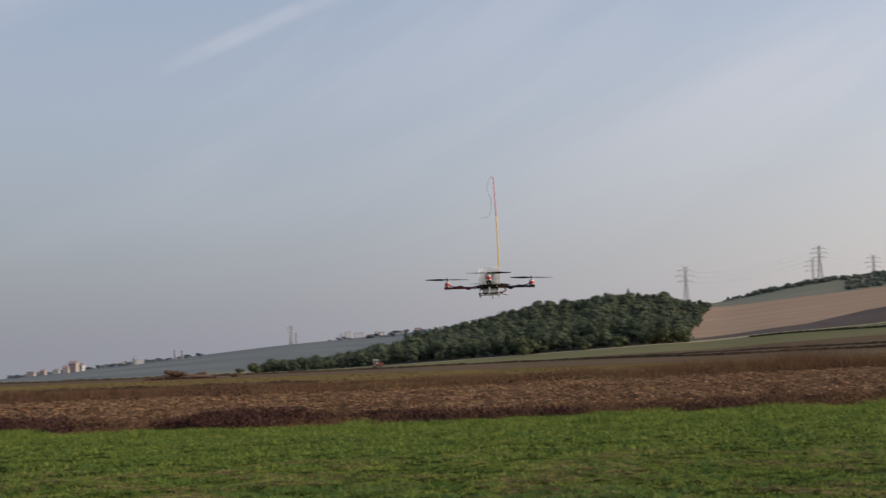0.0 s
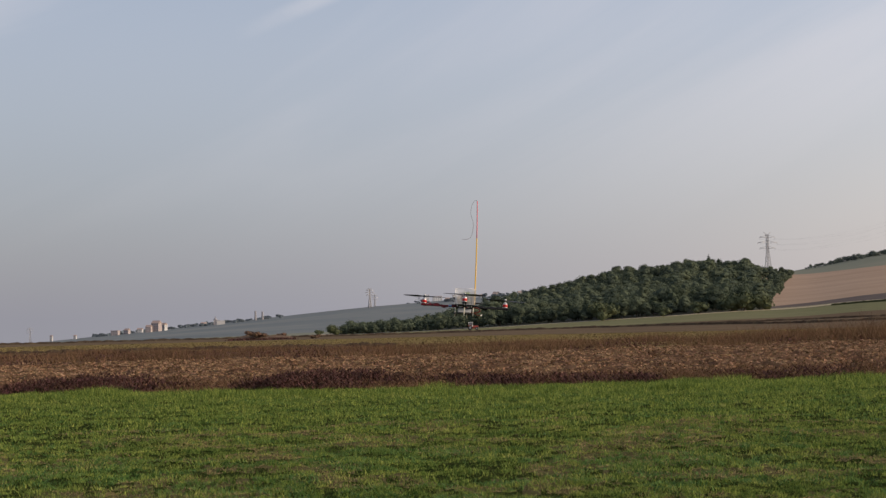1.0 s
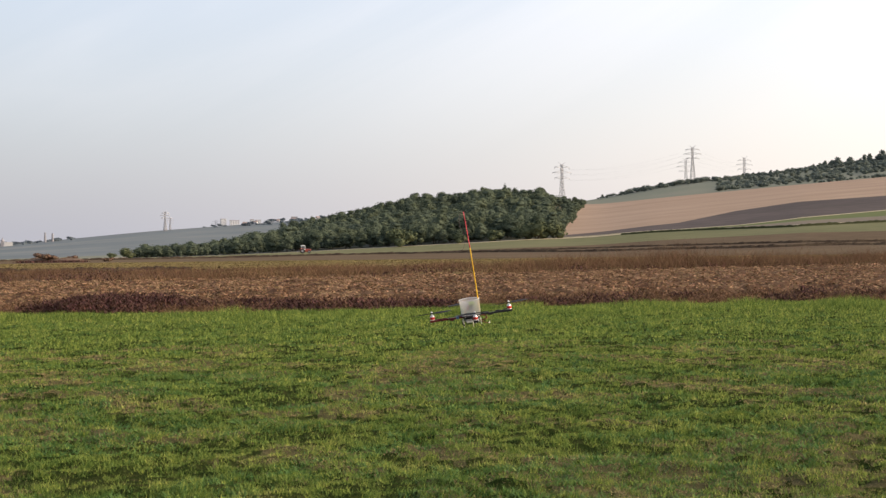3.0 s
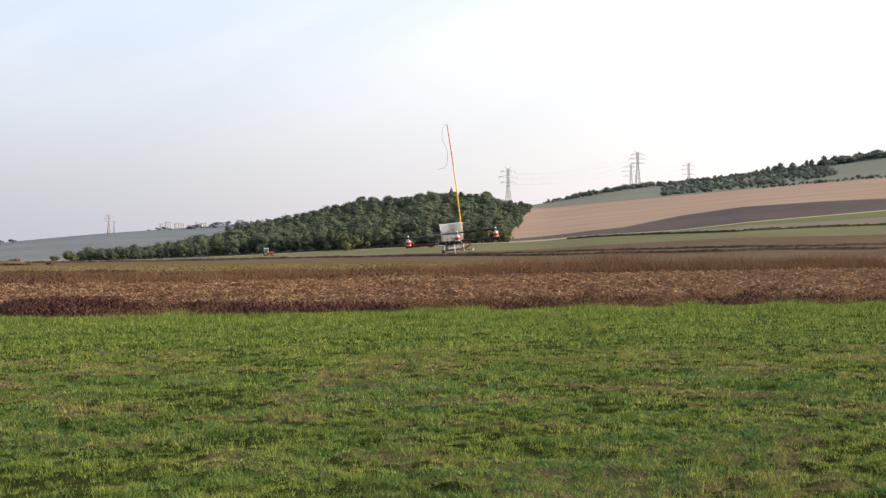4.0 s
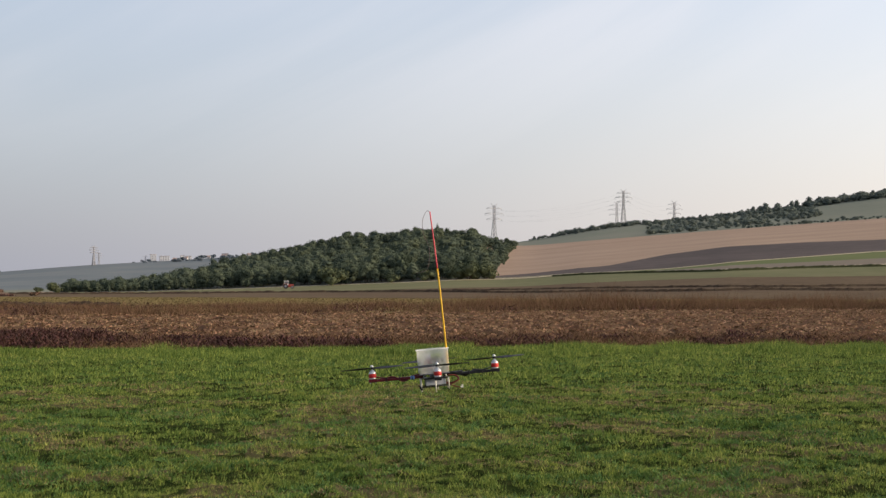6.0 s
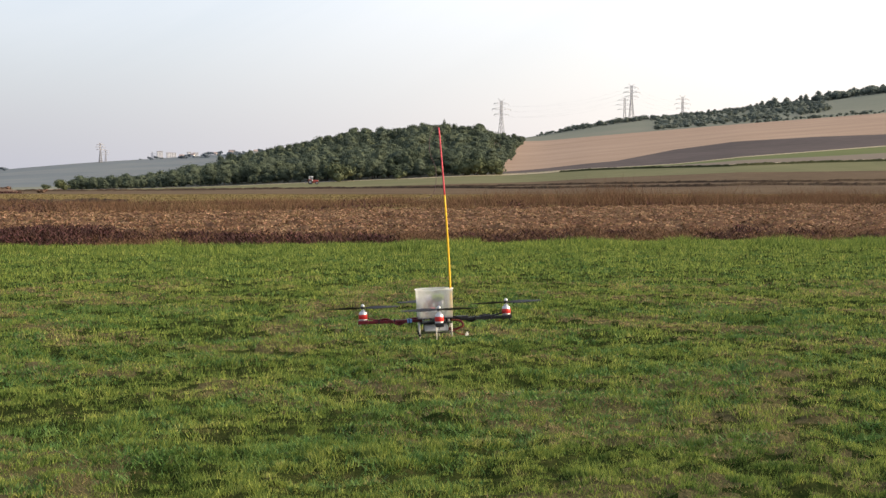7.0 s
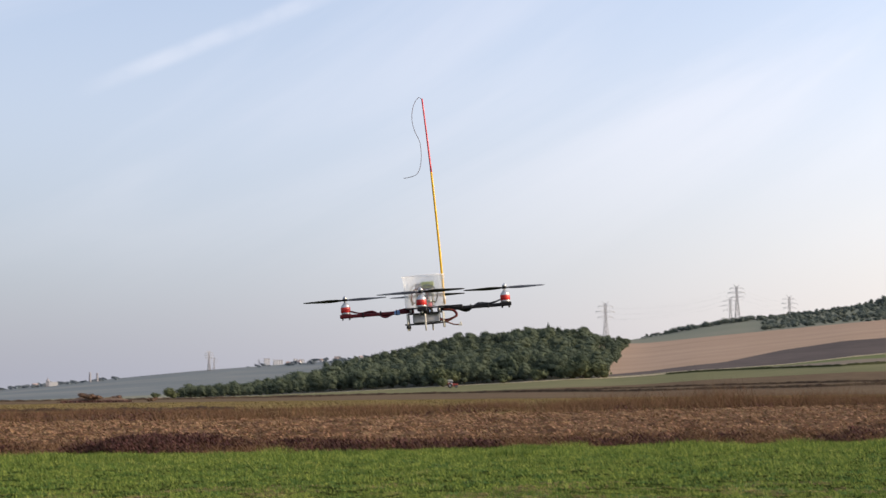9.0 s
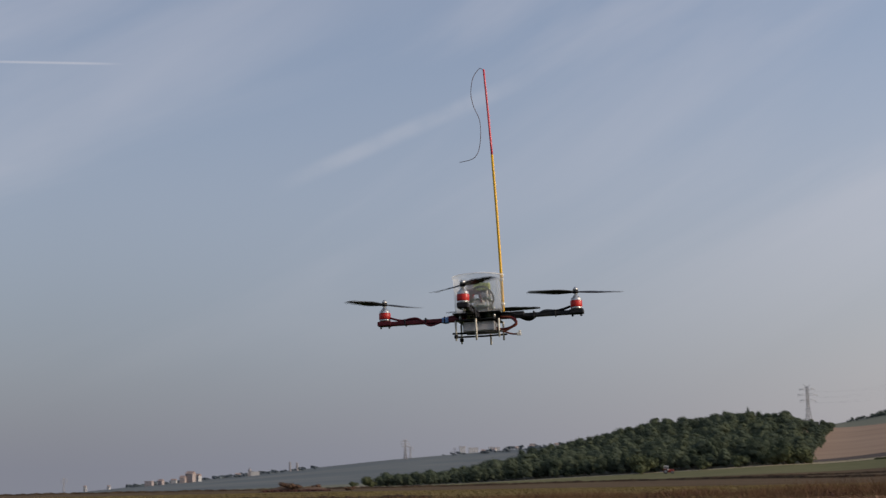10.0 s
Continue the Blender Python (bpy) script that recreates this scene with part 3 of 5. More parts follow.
def stubble_and_weeds():
    az, d = scatter(300000, (0, 0.5), (1, 0))
    a = np.radians(az)
    keep = field(-np.sin(a) * d, np.cos(a) * d, W_CLOD) + rng.normal(0, 0.6, len(az)) > 0.1
    blades("stubble_straw", az[keep], d[keep], np.full(keep.sum(), 0.05), 0.045 + 0.0010 * d[keep], M_STRAW, "flattened tan straw and stubble on brown soil", "stubble", lean=3.4, per=1)
    az, d = scatter(3500, (0, 0.5), (1, 0))
    blades("stubble_stalks", az, d, np.full(len(az), 0.12), np.full(len(az), 0.05), M_STRAW, "short broken tan stalks standing on brown soil", "stubble", lean=1.2, per=4, spread=0.15)
    # dark bushy dead growth at the near edge of the stubble, heavier towards the town
    az, d = scatter(3000, (0, 0.2), (0, 4.6))
    a = np.radians(az)
    t = field(-np.sin(a) * d, np.cos(a) * d, W_PATCH)
    t2 = field(-np.sin(a) * d, np.cos(a) * d, waves(19, 2.2, 9))
    keep = rng.uniform(0, 1, len(az)) < np.interp(az, (-20, -4, 8, 11.5, 30), (0.20, 0.16, 0.3, 0.95, 0.95)) * np.clip(np.interp(az, (4, 12), (-0.1, 0.45)) + 1.5 * t2, 0, 1.4)
    az, d, t = az[keep], d[keep], t2[keep]
    lift = np.interp(az, (-20, 0, 8, 30), (0.18, 0.22, 0.32, 0.30)) * np.clip(0.55 + 0.5 * t, 0.15, 1.6)
    blades("dead_weed_edge", az, d, np.full(len(az), 0.09), np.full(len(az), 0.045), M_WEED_DARK, "dark purple-brown dead weeds along the edge of the stubble", "weeds", lean=1.6, per=75, spread=0.26, lift=lift)
    az, d = scatter(2600, (0, 0.3), (0, 8))
    blades("brown_weed_edge", az, d, np.full(len(az), 0.07), np.full(len(az), 0.04), M_WEED, "brown withered weeds along the field edge", "weeds", lean=1.6, per=26, spread=0.3, lift=rng.uniform(0.0, 0.28, len(az)))
    # tall weeds behind the stubble
    az, d = scatter(2400, (1, -5), (1, 45), power=1.0)
    a = np.radians(az)
    t = field(-np.sin(a) * d, np.cos(a) * d, waves(8, 6, 30))
    keep = t + rng.normal(0, 0.3, len(az)) > np.interp(az, (-8, 2), (-1.2, 0.3))
    az, d, t = az[keep], d[keep], t[keep]
    tall = np.clip(0.36 + 0.32 * t, 0.10, 1.2) * np.interp(az, (-20, -4, 4, 30), (1.6, 1.5, 0.75, 0.7))
    blades("tall_weeds", az, d, tall * rng.uniform(0.6, 1.35, len(az)), np.full(len(az), 0.03), M_WEED, "tall brown dead weeds behind the stubble", "weeds", lean=1.0, per=70, spread=1.5)
    az, d = scatter(17000, (1, 8), (2, 0))
    keep = ~bare_strip(az, d)
    az, d = az[keep], d[keep]
    blades("rough_grass", az, d, np.full(len(az), 0.11), np.full(len(az), 0.20), M_ROUGH_GRASS, "yellow-brown dry grass on rough ground", "grass", lean=2.6, per=4, spread=0.8)
    az, d = scatter(420, (1, -6), (1, 30))
    a = np.radians(az)
    keep = field(-np.sin(a) * d, np.cos(a) * d, waves(9, 5, 18)) > 0.4
    az, d = az[keep], d[keep]
    blades("dark_weed_clumps", az, d, np.full(len(az), 0.15), np.full(len(az), 0.10), M_WEED_DARK, "dark dead weed clumps behind the stubble", "weeds", lean=1.4, per=60, spread=0.9, lift=rng.uniform(0.1, 0.5, len(az)))


stubble_and_weeds()


def earth_bank(name, d0, d1, az0, az1, h, mat, label, seed, turf=False):
    """A long uneven ridge of thrown-up soil across the fields."""
    n = 420
    az = np.linspace(az0, az1, n)
    d = np.interp(az, d0, d1) + 2 * np.sin(az * 0.9 + seed)
    prof = ((-2.2, -0.1), (-0.9, 0.75), (0.0, 1.0), (0.8, 0.8), (2.4, -0.1))
    hh = h * (0.45 + 0.9 * fbm(az * 9, az * 0 + seed, 0.8, seed)) 
    rows = []
    for off, k in prof:
        r = d + off
        a = np.radians(az)
        rows.append(np.stack([-np.sin(a) * r, np.cos(a) * r, land(az, r) + k * hh], -1))
    v = np.concatenate(rows)
    f = [(r * n + c, r * n + c + 1, (r + 1) * n + c + 1, (r + 1) * n + c) for r in range(len(prof) - 1) for c in range(n - 1)]
    return tagged(raw_mesh(name, v, np.array(f), [mat], smooth=False), label, "bank", kind="structure")


M_BANK = material("bank_soil", ((0.028, 0.02, 0.016), (0.055, 0.04, 0.028), (0.15, 0.115, 0.07)), 0.35, bump=0.15, fine=0.6, spec=0.0)
M_HEDGE = material("bank_growth", ((0.035, 0.04, 0.018), (0.06, 0.06, 0.03)), 0.2, bump=0.2, spec=0.0)
earth_bank("bank_1", (-26, -11.7, -4.9, 4.3, 11), (320, 326, 350, 425, 440), -26, 11, 0.6, M_BANK, "low dark bank of thrown-up soil across the fields", 1)
earth_bank("bank_2", (-26, -17.5, -11.7, -7.2, -2.6, 3), (344, 344, 348, 377, 402, 420), -26, 3, 0.5, M_BANK, "low uneven soil bank with dry grass on it", 5)
earth_bank("bank_3", (-26, -11.7, -7.2, -4.9), (466, 464, 514, 537), -26, -4.9, 0.7, M_HEDGE, "low dark grassy bank beside the pale track", 9)
earth_bank("bank_4", (12.5, 33), (145, 165), 12.5, 33, 0.36, M_BANK, "low dark soil bank across the dry grass", 14)
earth_bank("bank_5", (9, 33), (425, 440), 9, 33, 0.6, M_BANK, "low dark soil bank along the far field edge", 17)

# ---------------------------------------------------------------- trees
def crown_arrays(seed, lobes, n_leaf, leaf, squash=1.0):
    """Leaf clumps strewn over overlapping lobes, with a darker lumpy core inside. Unit: metres."""
    r = np.random.default_rng(seed)
    V, F, base = [], [], 0
    t = (1 + 5 ** 0.5) / 2
    ico = np.array([(-1, t, 0), (1, t, 0), (-1, -t, 0), (1, -t, 0), (0, -1, t), (0, 1, t), (0, -1, -t), (0, 1, -t), (t, 0, -1), (t, 0, 1), (-t, 0, -1), (-t, 0, 1)], float)
    ico /= np.linalg.norm(ico[0])
    icof = [(0, 11, 5), (0, 5, 1), (0, 1, 7), (0, 7, 10), (0, 10, 11), (1, 5, 9), (5, 11, 4), (11, 10, 2), (10, 7, 6), (7, 1, 8), (3, 9, 4), (3, 4, 2), (3, 2, 6), (3, 6, 8), (3, 8, 9), (4, 9, 5), (2, 4, 11), (6, 2, 10), (8, 6, 7), (9, 8, 1)]
    weights = np.array([l[3] ** 2 for l in lobes])
    for cx, cy, cz, rad in lobes:
        p = ico * rad * 0.82 * r.uniform(0.8, 1.1, (12, 1)) * (1, 1, squash) + (cx, cy, cz)
        V.append(p)
        F += [tuple(i + base for i in f) for f in icof]
        base += 12
    pick = r.choice(len(lobes), n_leaf, p=weights / weights.sum())
    c = np.array([l[:3] for l in lobes])[pick]
    rad = np.array([l[3] for l in lobes])[pick][:, None]
    n = r.normal(size=(n_leaf, 3))
    n[:, 2] = np.abs(n[:, 2]) * 0.9 - 0.25
    n /= np.linalg.norm(n, axis=1)[:, None]
    p = c + n * rad * (1, 1, squash) * r.uniform(0.86, 1.10, (n_leaf, 1))
    m = n + np.array((0, 0, 0.15)) + r.normal(0, 0.6, (n_leaf, 3))
    m /= np.linalg.norm(m, axis=1)[:, None]
    u = np.cross(m, r.normal(size=(n_leaf, 3)))
    u /= np.linalg.norm(u, axis=1)[:, None]
    w = np.cross(m, u)
    s = leaf * r.uniform(0.5, 1.2, (n_leaf, 1))
    lift = m * s * 0.35
    q = np.stack([p - u * s, p - w * s * 0.7 + lift, p + u * s * 0.9, p + w * s * 0.75 + lift], 1).reshape(-1, 3)
    V.append(q)
    F += [(base + 4 * i, base + 4 * i + 1, base + 4 * i + 2, base + 4 * i + 3) for i in range(n_leaf)]
    return np.vstack(V), F


def lobes_for(kind, seed):
    r = np.random.default_rng(seed)
    if kind == "broad":
        out = [(0, 0, 6.2, 3.0), (r.normal(0, 0.4), r.normal(0, 0.4), 4.2, 2.8)]
        for k in range(10):
            a, h = r.uniform(0, 6.28), r.uniform(1.6, 8.0)
            w = 2.3 * (1 - abs(h - 4.4) / 5.5)
            out.append((math.cos(a) * w, math.sin(a) * w, h, r.uniform(1.4, 2.3)))
        return out
    if kind == "conifer":
        return [(r.normal(0, 0.12), r.normal(0, 0.12), 1.6 + 0.95 * k, 2.1 * (1 - k / 9.5)) for k in range(9)]
    if kind == "poplar":
        return [(r.normal(0, 0.1), r.normal(0, 0.1), 1.5 + 0.9 * k, 0.85 - 0.06 * k) for k in range(10)]
    out = []   # bush
    for k in range(7):
        a, w = r.uniform(0, 6.28), r.uniform(0, 3.2)
        out.append((math.cos(a) * w, math.sin(a) * w, r.uniform(0.9, 2.6), r.uniform(1.1, 1.9)))
    return out


def tree_proto(kind, seed, leaf_mat, n_leaf=660, leaf=0.35, name="tree"):
    """A tree about ten metres high: tapered trunk with limbs, and a crown."""
    root = empty(name)
    r = random.Random(seed)
    bm = bmesh.new()
    if kind != "bush":
        tube(bm, [(0, 0, -0.6), (0.05, 0, 1.5), (-0.04, 0.06, 4), (0.03, 0, 7.5)], 0.26, 0.07, 7)
        if kind == "broad":
            for k in range(5):
                a, h = r.uniform(0, 6.28), r.uniform(2.0, 4.2)
                tube(bm, [(0, 0, h), (math.cos(a) * 1.0, math.sin(a) * 1.0, h + 1.0), (math.cos(a) * 2.1, math.sin(a) * 2.1, h + 2.2)], 0.11, 0.03, 5)
    else:
        for k in range(5):
            a = r.uniform(0, 6.28)
            tube(bm, [(0, 0, -0.5), (math.cos(a) * 0.8, math.sin(a) * 0.8, 1.0), (math.cos(a) * 1.7, math.sin(a) * 1.7, 2.0)], 0.08, 0.03, 5)
    part("trunk", bm, M_BARK, root)
    v, f = crown_arrays(seed, lobes_for(kind, seed), n_leaf, leaf, 0.85)
    crown = raw_mesh("crown", v, f, [leaf_mat])
    crown.parent = root
    return root


def upright(p, turn, s, k=1.0, wide=1.0):
    return Matrix.Translation(p) @ Matrix.Rotation(turn, 4, "Z") @ Matrix.Diagonal((s * wide, s * wide, s * k, 1))


R = random.Random(11)


def wood_front(az):
    return float(np.interp(az, (-3.6, -2.3, 0, 3, 8, 15.5), (880, 548, 548, 550, 592, 640)))


def end_size(az):
    """The wood is lower towards both its ends."""
    return float(np.interp(az, (-3.5, -2.5, -1.5, 9, 12, 14.8), (0.42, 0.68, 1, 0.95, 0.62, 0.60)))


def plant_wood():
    protos = [tree_proto("broad", 21 + k, M_LEAF) for k in range(5)] + [tree_proto("conifer", 40, M_LEAF)]
    for p in protos:
        tagged(p, "dark green broadleaf tree at the edge of a wood" if p is not protos[-1] else "dark green conifer in the edge of a wood", "tree", group="trees of the wooded hill")
    spots = []
    # the wood's front, then the crest that stands against the sky
    az = -2.9
    while az < 14.75:
        for row in range(3):
            a = az + R.uniform(-0.2, 0.2)
            d = wood_front(a) + 4 + row * 11 + R.uniform(-5, 5)
            spots.append((a, d, R.choice((R.uniform(0.4, 0.7), R.uniform(0.65, 1.05))) * (1.0 if row else 0.85) * end_size(a)))
        az += R.uniform(0.25, 0.45) if az < 9 else R.uniform(0.28, 0.65)
    az = -3.5
    while az < 9:
        for d in (950, 930):
            spots.append((az + R.uniform(-0.1, 0.1), d + R.uniform(-9, 9), R.uniform(0.6, 1.0) * end_size(az)))
        az += 0.24
    used = [False] * len(protos)
    for a, d, s in spots:
        k = 5 if R.random() < 0.06 else R.randrange(5)
        m = upright(spot(a, d) - Vector((0, 0, 0.2)), R.uniform(0, 6.28), s, R.uniform(0.9, 1.35), R.uniform(0.95, 1.45))
        if not used[k]:
            used[k] = True
            protos[k].matrix_basis = m
        else:
            o = copy_thing(protos[k], m)
            o.matrix_basis = m
    for k, p in enumerate(protos):
        if not used[k]:
            p.matrix_basis = upright(spot(3 + k, 900), 0, 1)
    # the trees behind, told apart no longer
    kinds = [crown_arrays(70 + k, lobes_for("broad", 70 + k)[:7], 190, 0.44, 0.85) for k in range(4)]
    V, F, base = [], [], 0
    for _ in range(1300):
        a = R.uniform(-3.4, 14.6)
        d = wood_front(a) + 26
        d = math.sqrt(R.uniform(d * d, 945 * 945))
        if a < -2.4 - max(0, (d - 500)) / 450 * 1.1:
            continue
        v, f = kinds[R.randrange(4)]
        s, th = R.choice((R.uniform(0.45, 0.75), R.uniform(0.6, 0.95), R.uniform(0.85, 1.2))) * end_size(a), R.uniform(0, 6.28)
        wide = R.uniform(1.0, 1.6)
        c, q = math.cos(th) * s * wide, math.sin(th) * s * wide
        p = spot(a, d)
        V.append(np.stack([v[:, 0] * c - v[:, 1] * q + p.x, v[:, 0] * q + v[:, 1] * c + p.y, v[:, 2] * s * R.uniform(0.9, 1.2) + p.z - 0.5], -1))
        F += [tuple(i + base for i in g) for g in f]
        base += len(v)
    tagged(raw_mesh("wood", np.vstack(V), F, [M_LEAF_WOOD]), "dense dark green broadleaf wood covering a low hill", "wood", kind="stuff")


plant_wood()


def plant_hill():
    """Hedges, copses and single trees on the slopes behind the fields."""
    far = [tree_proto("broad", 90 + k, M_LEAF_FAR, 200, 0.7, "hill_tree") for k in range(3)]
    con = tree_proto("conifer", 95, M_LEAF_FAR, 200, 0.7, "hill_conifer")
    for p in far:
        tagged(p, "hazy green tree on the far slope", "tree", group="trees on the far slope")
    tagged(con, "pointed hazy green conifer on the ridge", "tree", group="trees on the far slope")
    spots = []
    for k in range(60):      # single trees along the ridge
        a = -4.2 - 17.5 * k / 60
        spots.append((a + R.uniform(-0.15, 0.15), 1480 + R.uniform(-30, 20), R.uniform(0.35, 0.6) if a > -12.5 else R.uniform(0.55, 1.0), 0))
    spots += [(-13.4, 1470, 1.25, 0), (-14.6, 1470, 1.25, 1), (-15.1, 1465, 1.1, 0), (-15.5, 1470, 1.0, 0), (-16.4, 1470, 1.1, 0), (-13.9, 1472, 1.0, 0), (-5.83, 1480, 0.75, 0)]
    for i, (a, d, s, c) in enumerate(spots):
        proto = con if c else far[i % 3]
        m = upright(spot(a, d) - Vector((0, 0, 1.2 * s)), R.uniform(0, 6.28), s, R.uniform(0.85, 1.1))
        if i < 3 or (c and con.matrix_basis.translation.length < 1):
            proto.matrix_basis = m
        else:
            copy_thing(proto, m).matrix_basis = m
    # hedges and copses between, as one mass
    kinds = [crown_arrays(170 + k, lobes_for("broad", 170 + k)[:6], 110, 0.7, 0.85) for k in range(3)]
    V, F, base = [], [], 0
    places = []
    for k in range(60):
        a = -12.6 - 9 * k / 60
        places.append((a + R.uniform(-0.05, 0.05), 1010 + R.uniform(-10, 60), R.uniform(0.15, 0.42)))
    for k in range(330):
        a = R.uniform(-15.5, -8.6)
        places.append((a, R.uniform(1080 + max(0, -11.5 - a) * 30, 1480), R.uniform(0.28, 0.62)))
    for k in range(170):
        a = -4.0 - 18 * k / 170
        places.append((a, 1485 + R.uniform(-40, 10), R.uniform(0.45, 0.75) if -8.4 < a < -5.0 else R.uniform(0.25, 0.55)))
    for k in range(130):
        places.append((R.uniform(-22, -15), R.uniform(1440, 1495), R.uniform(0.6, 0.95)))
    for a, d, s in places:
        v, f = kinds[R.randrange(3)]
        th, p = R.uniform(0, 6.28), spot(a, d)
        c, q = math.cos(th) * s * 1.7, math.sin(th) * s * 1.7
        V.append(np.stack([v[:, 0] * c - v[:, 1] * q + p.x, v[:, 0] * q + v[:, 1] * c + p.y, v[:, 2] * s + p.z - 1.3 * s], -1))
        F += [tuple(i + base for i in g) for g in f]
        base += len(v)
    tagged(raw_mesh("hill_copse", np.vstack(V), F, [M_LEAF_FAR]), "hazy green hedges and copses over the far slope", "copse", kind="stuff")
    # bushes before the wood and on the rough ground
    olive = tagged(tree_proto("bush", 130, M_LEAF_OLIVE, 620, 0.30, "bush"), "round olive-green bush before the wood", "bush", group="bushes before the wood")
    olive.matrix_basis = upright(spot(4.05, 551), 0, 2.1, 0.9)
    for a, d, s in ((0.2, 545, 1.3), (-1.5, 545, 2.0), (-2.2, 547, 1.7), (-1.0, 545, 1.5), (15.05, 610, 1.3), (15.6, 600, 0.7), (1.6, 545, 1.0)):
        m = upright(spot(a, d), R.uniform(0, 6), s, 0.9)
        copy_thing(olive, m).matrix_basis = m
    # far off on the opposite ridge
    hazy = tagged(tree_proto("bush", 140, M_LEAF_HAZY, 120, 0.8, "distant_tree"), "hazy grey-green tree on the distant ridge", "tree", group="distant ridge trees")
    first = True
    for k in range(190):
        a = R.choice((R.uniform(5, 12), R.uniform(7.0, 10.5), R.uniform(17.0, 24.5), R.uniform(17.5, 24.5), R.uniform(18.5, 23.5)))
        m = upright(spot(a, 2560 + R.uniform(-120, 60)) - Vector((0, 0, 1)), R.uniform(0, 6), R.uniform(0.7, 2.0), R.uniform(0.7, 1.1))
        if first:
            hazy.matrix_basis, first = m, False
        else:
            copy_thing(hazy, m).matrix_basis = m


plant_hill()


def mound(az, d, w, h, seed):
    n, k = 40, 9
    v, f = [], []
    c = spot(az, d)
    for i in range(k):
        for j in range(n):
            t, a = i / (k - 1), 2 * math.pi * j / n
            rr = w * (1 - t) * (1 + 0.25 * noise.noise((math.cos(a) * 1.5, math.sin(a) * 1.5, seed + t)))
            z = h * (1 - (1 - t) ** 2) * (1 + 0.3 * noise.noise((math.cos(a) * 2 + 5, math.sin(a) * 2, seed + t * 2))) - 0.2 * (1 - t)
            v.append((c.x + rr * math.cos(a), c.y + rr * 0.5 * math.sin(a), c.z + z))
    for i in range(k - 1):
        for j in range(n):
            f.append((i * n + j, i * n + (j + 1) % n, (i + 1) * n + (j + 1) % n, (i + 1) * n + j))
    tagged(raw_mesh("earth_mound", v, f, [M_MOUND], smooth=False), "heap of reddish brown earth with dry weeds", "mound", group="earth mounds")


M_MOUND = material("mound_soil", ((0.08, 0.05, 0.034), (0.12, 0.078, 0.05), (0.165, 0.11, 0.068)), 0.4, bump=0.2, fine=0.5)
for args in ((17.3, 330, 6.0, 1.0, 1.0), (18.3, 333, 5.5, 1.25, 4.0)):
    mound(*args)


def mound_bushes():
    b = tagged(tree_proto("bush", 150, M_LEAF_BROWN, 160, 0.45, "withered_bush"), "withered brown bush on an earth mound", "bush", group="bushes on the mounds")
    for i, (a, d, s, up) in enumerate(((18.3, 330, 0.5, 0.8), (17.9, 331, 0.42, 0.6), (17.1, 331, 0.4, 0.5), (15.7, 331, 0.35, 0.1))):
        m = upright(spot(a, d) + Vector((0, 0, up - 0.3)), i * 1.3, s, 0.9)
        if i == 0:
            b.matrix_basis = m
        else:
            copy_thing(b, m).matrix_basis = m


mound_bushes()


def mound_weeds():
    az, d = scatter(160, 318, 326, 16.6, 19.2)
    blades("mound_weeds", az, d, np.full(len(az), 0.5), np.full(len(az), 0.3), M_WEED_DARK, "dark dry weeds before the earth mounds", "weeds", per=5, spread=0.5)


mound_weeds()


# ---------------------------------------------------------------- power lines
def pylon_mesh(h, arms, r=0.14):
    """Parts of a lattice tower h metres high: tapering legs, cross braces, and arms (height, half length) as fractions."""
    def half(t):
        return h * (0.066 * (1 - t / 0.62) + 0.021 * t / 0.62) if t < 0.62 else h * 0.021
    root = empty("pylon")
    for sx in (-1, 1):
        for sy in (-1, 1):
            bm = bmesh.new()
            tube(bm, [(sx * half(t), sy * half(t), h * t) for t in (0, 0.3, 0.62, 0.96)], r * 1.2, r * 0.7, 4)
            part("leg", bm, M_STEEL, root)
    levels = [0.0, 0.16, 0.30, 0.42, 0.53, 0.62, 0.70, 0.78, 0.86, 0.94]
    bm = bmesh.new()
    for a, b in zip(levels, levels[1:]):
        for side in range(4):
            c, s = math.cos(side * math.pi / 2), math.sin(side * math.pi / 2)
            def at(u, t):
                x, y = u * half(t), half(t)
                return (x * c - y * s, x * s + y * c, h * t)
            tube(bm, [at(-1, a), at(1, b)], r * 0.5, None, 3)
            tube(bm, [at(1, a), at(-1, b)], r * 0.5, None, 3)
            tube(bm, [at(-1, b), at(1, b)], r * 0.5, None, 3)
    part("lattice", bm, M_STEEL, root)
    for t, l in arms:
        for sx in (-1, 1):
            bm = bmesh.new()
            e = (sx * h * l, 0, h * t + 0.4)
            tube(bm, [(sx * half(t), -half(t), h * t), e], r * 0.8, None, 4)
            tube(bm, [(sx * half(t), half(t), h * t), e], r * 0.8, None, 4)
            tube(bm, [(sx * half(t), 0, h * (t + 0.05)), e], r * 0.8, None, 4)
            arm = part("crossarm", bm, M_STEEL, root)
            bm = bmesh.new()
            tube(bm, [e, (e[0], 0, e[2] - h * 0.035)], r * 0.8, None, 5)
            part("insulator", bm, M_TOWER, arm)
    for sx in (-1, 1):
        bm = bmesh.new()
        tube(bm, [(sx * half(0.95), 0, h * 0.94), (sx * h * 0.085, 0, h)], r, None, 4)
        part("earth_peak", bm, M_STEEL, root)
    return root


ARMS = ((0.64, 0.19), (0.76, 0.24), (0.88, 0.19))


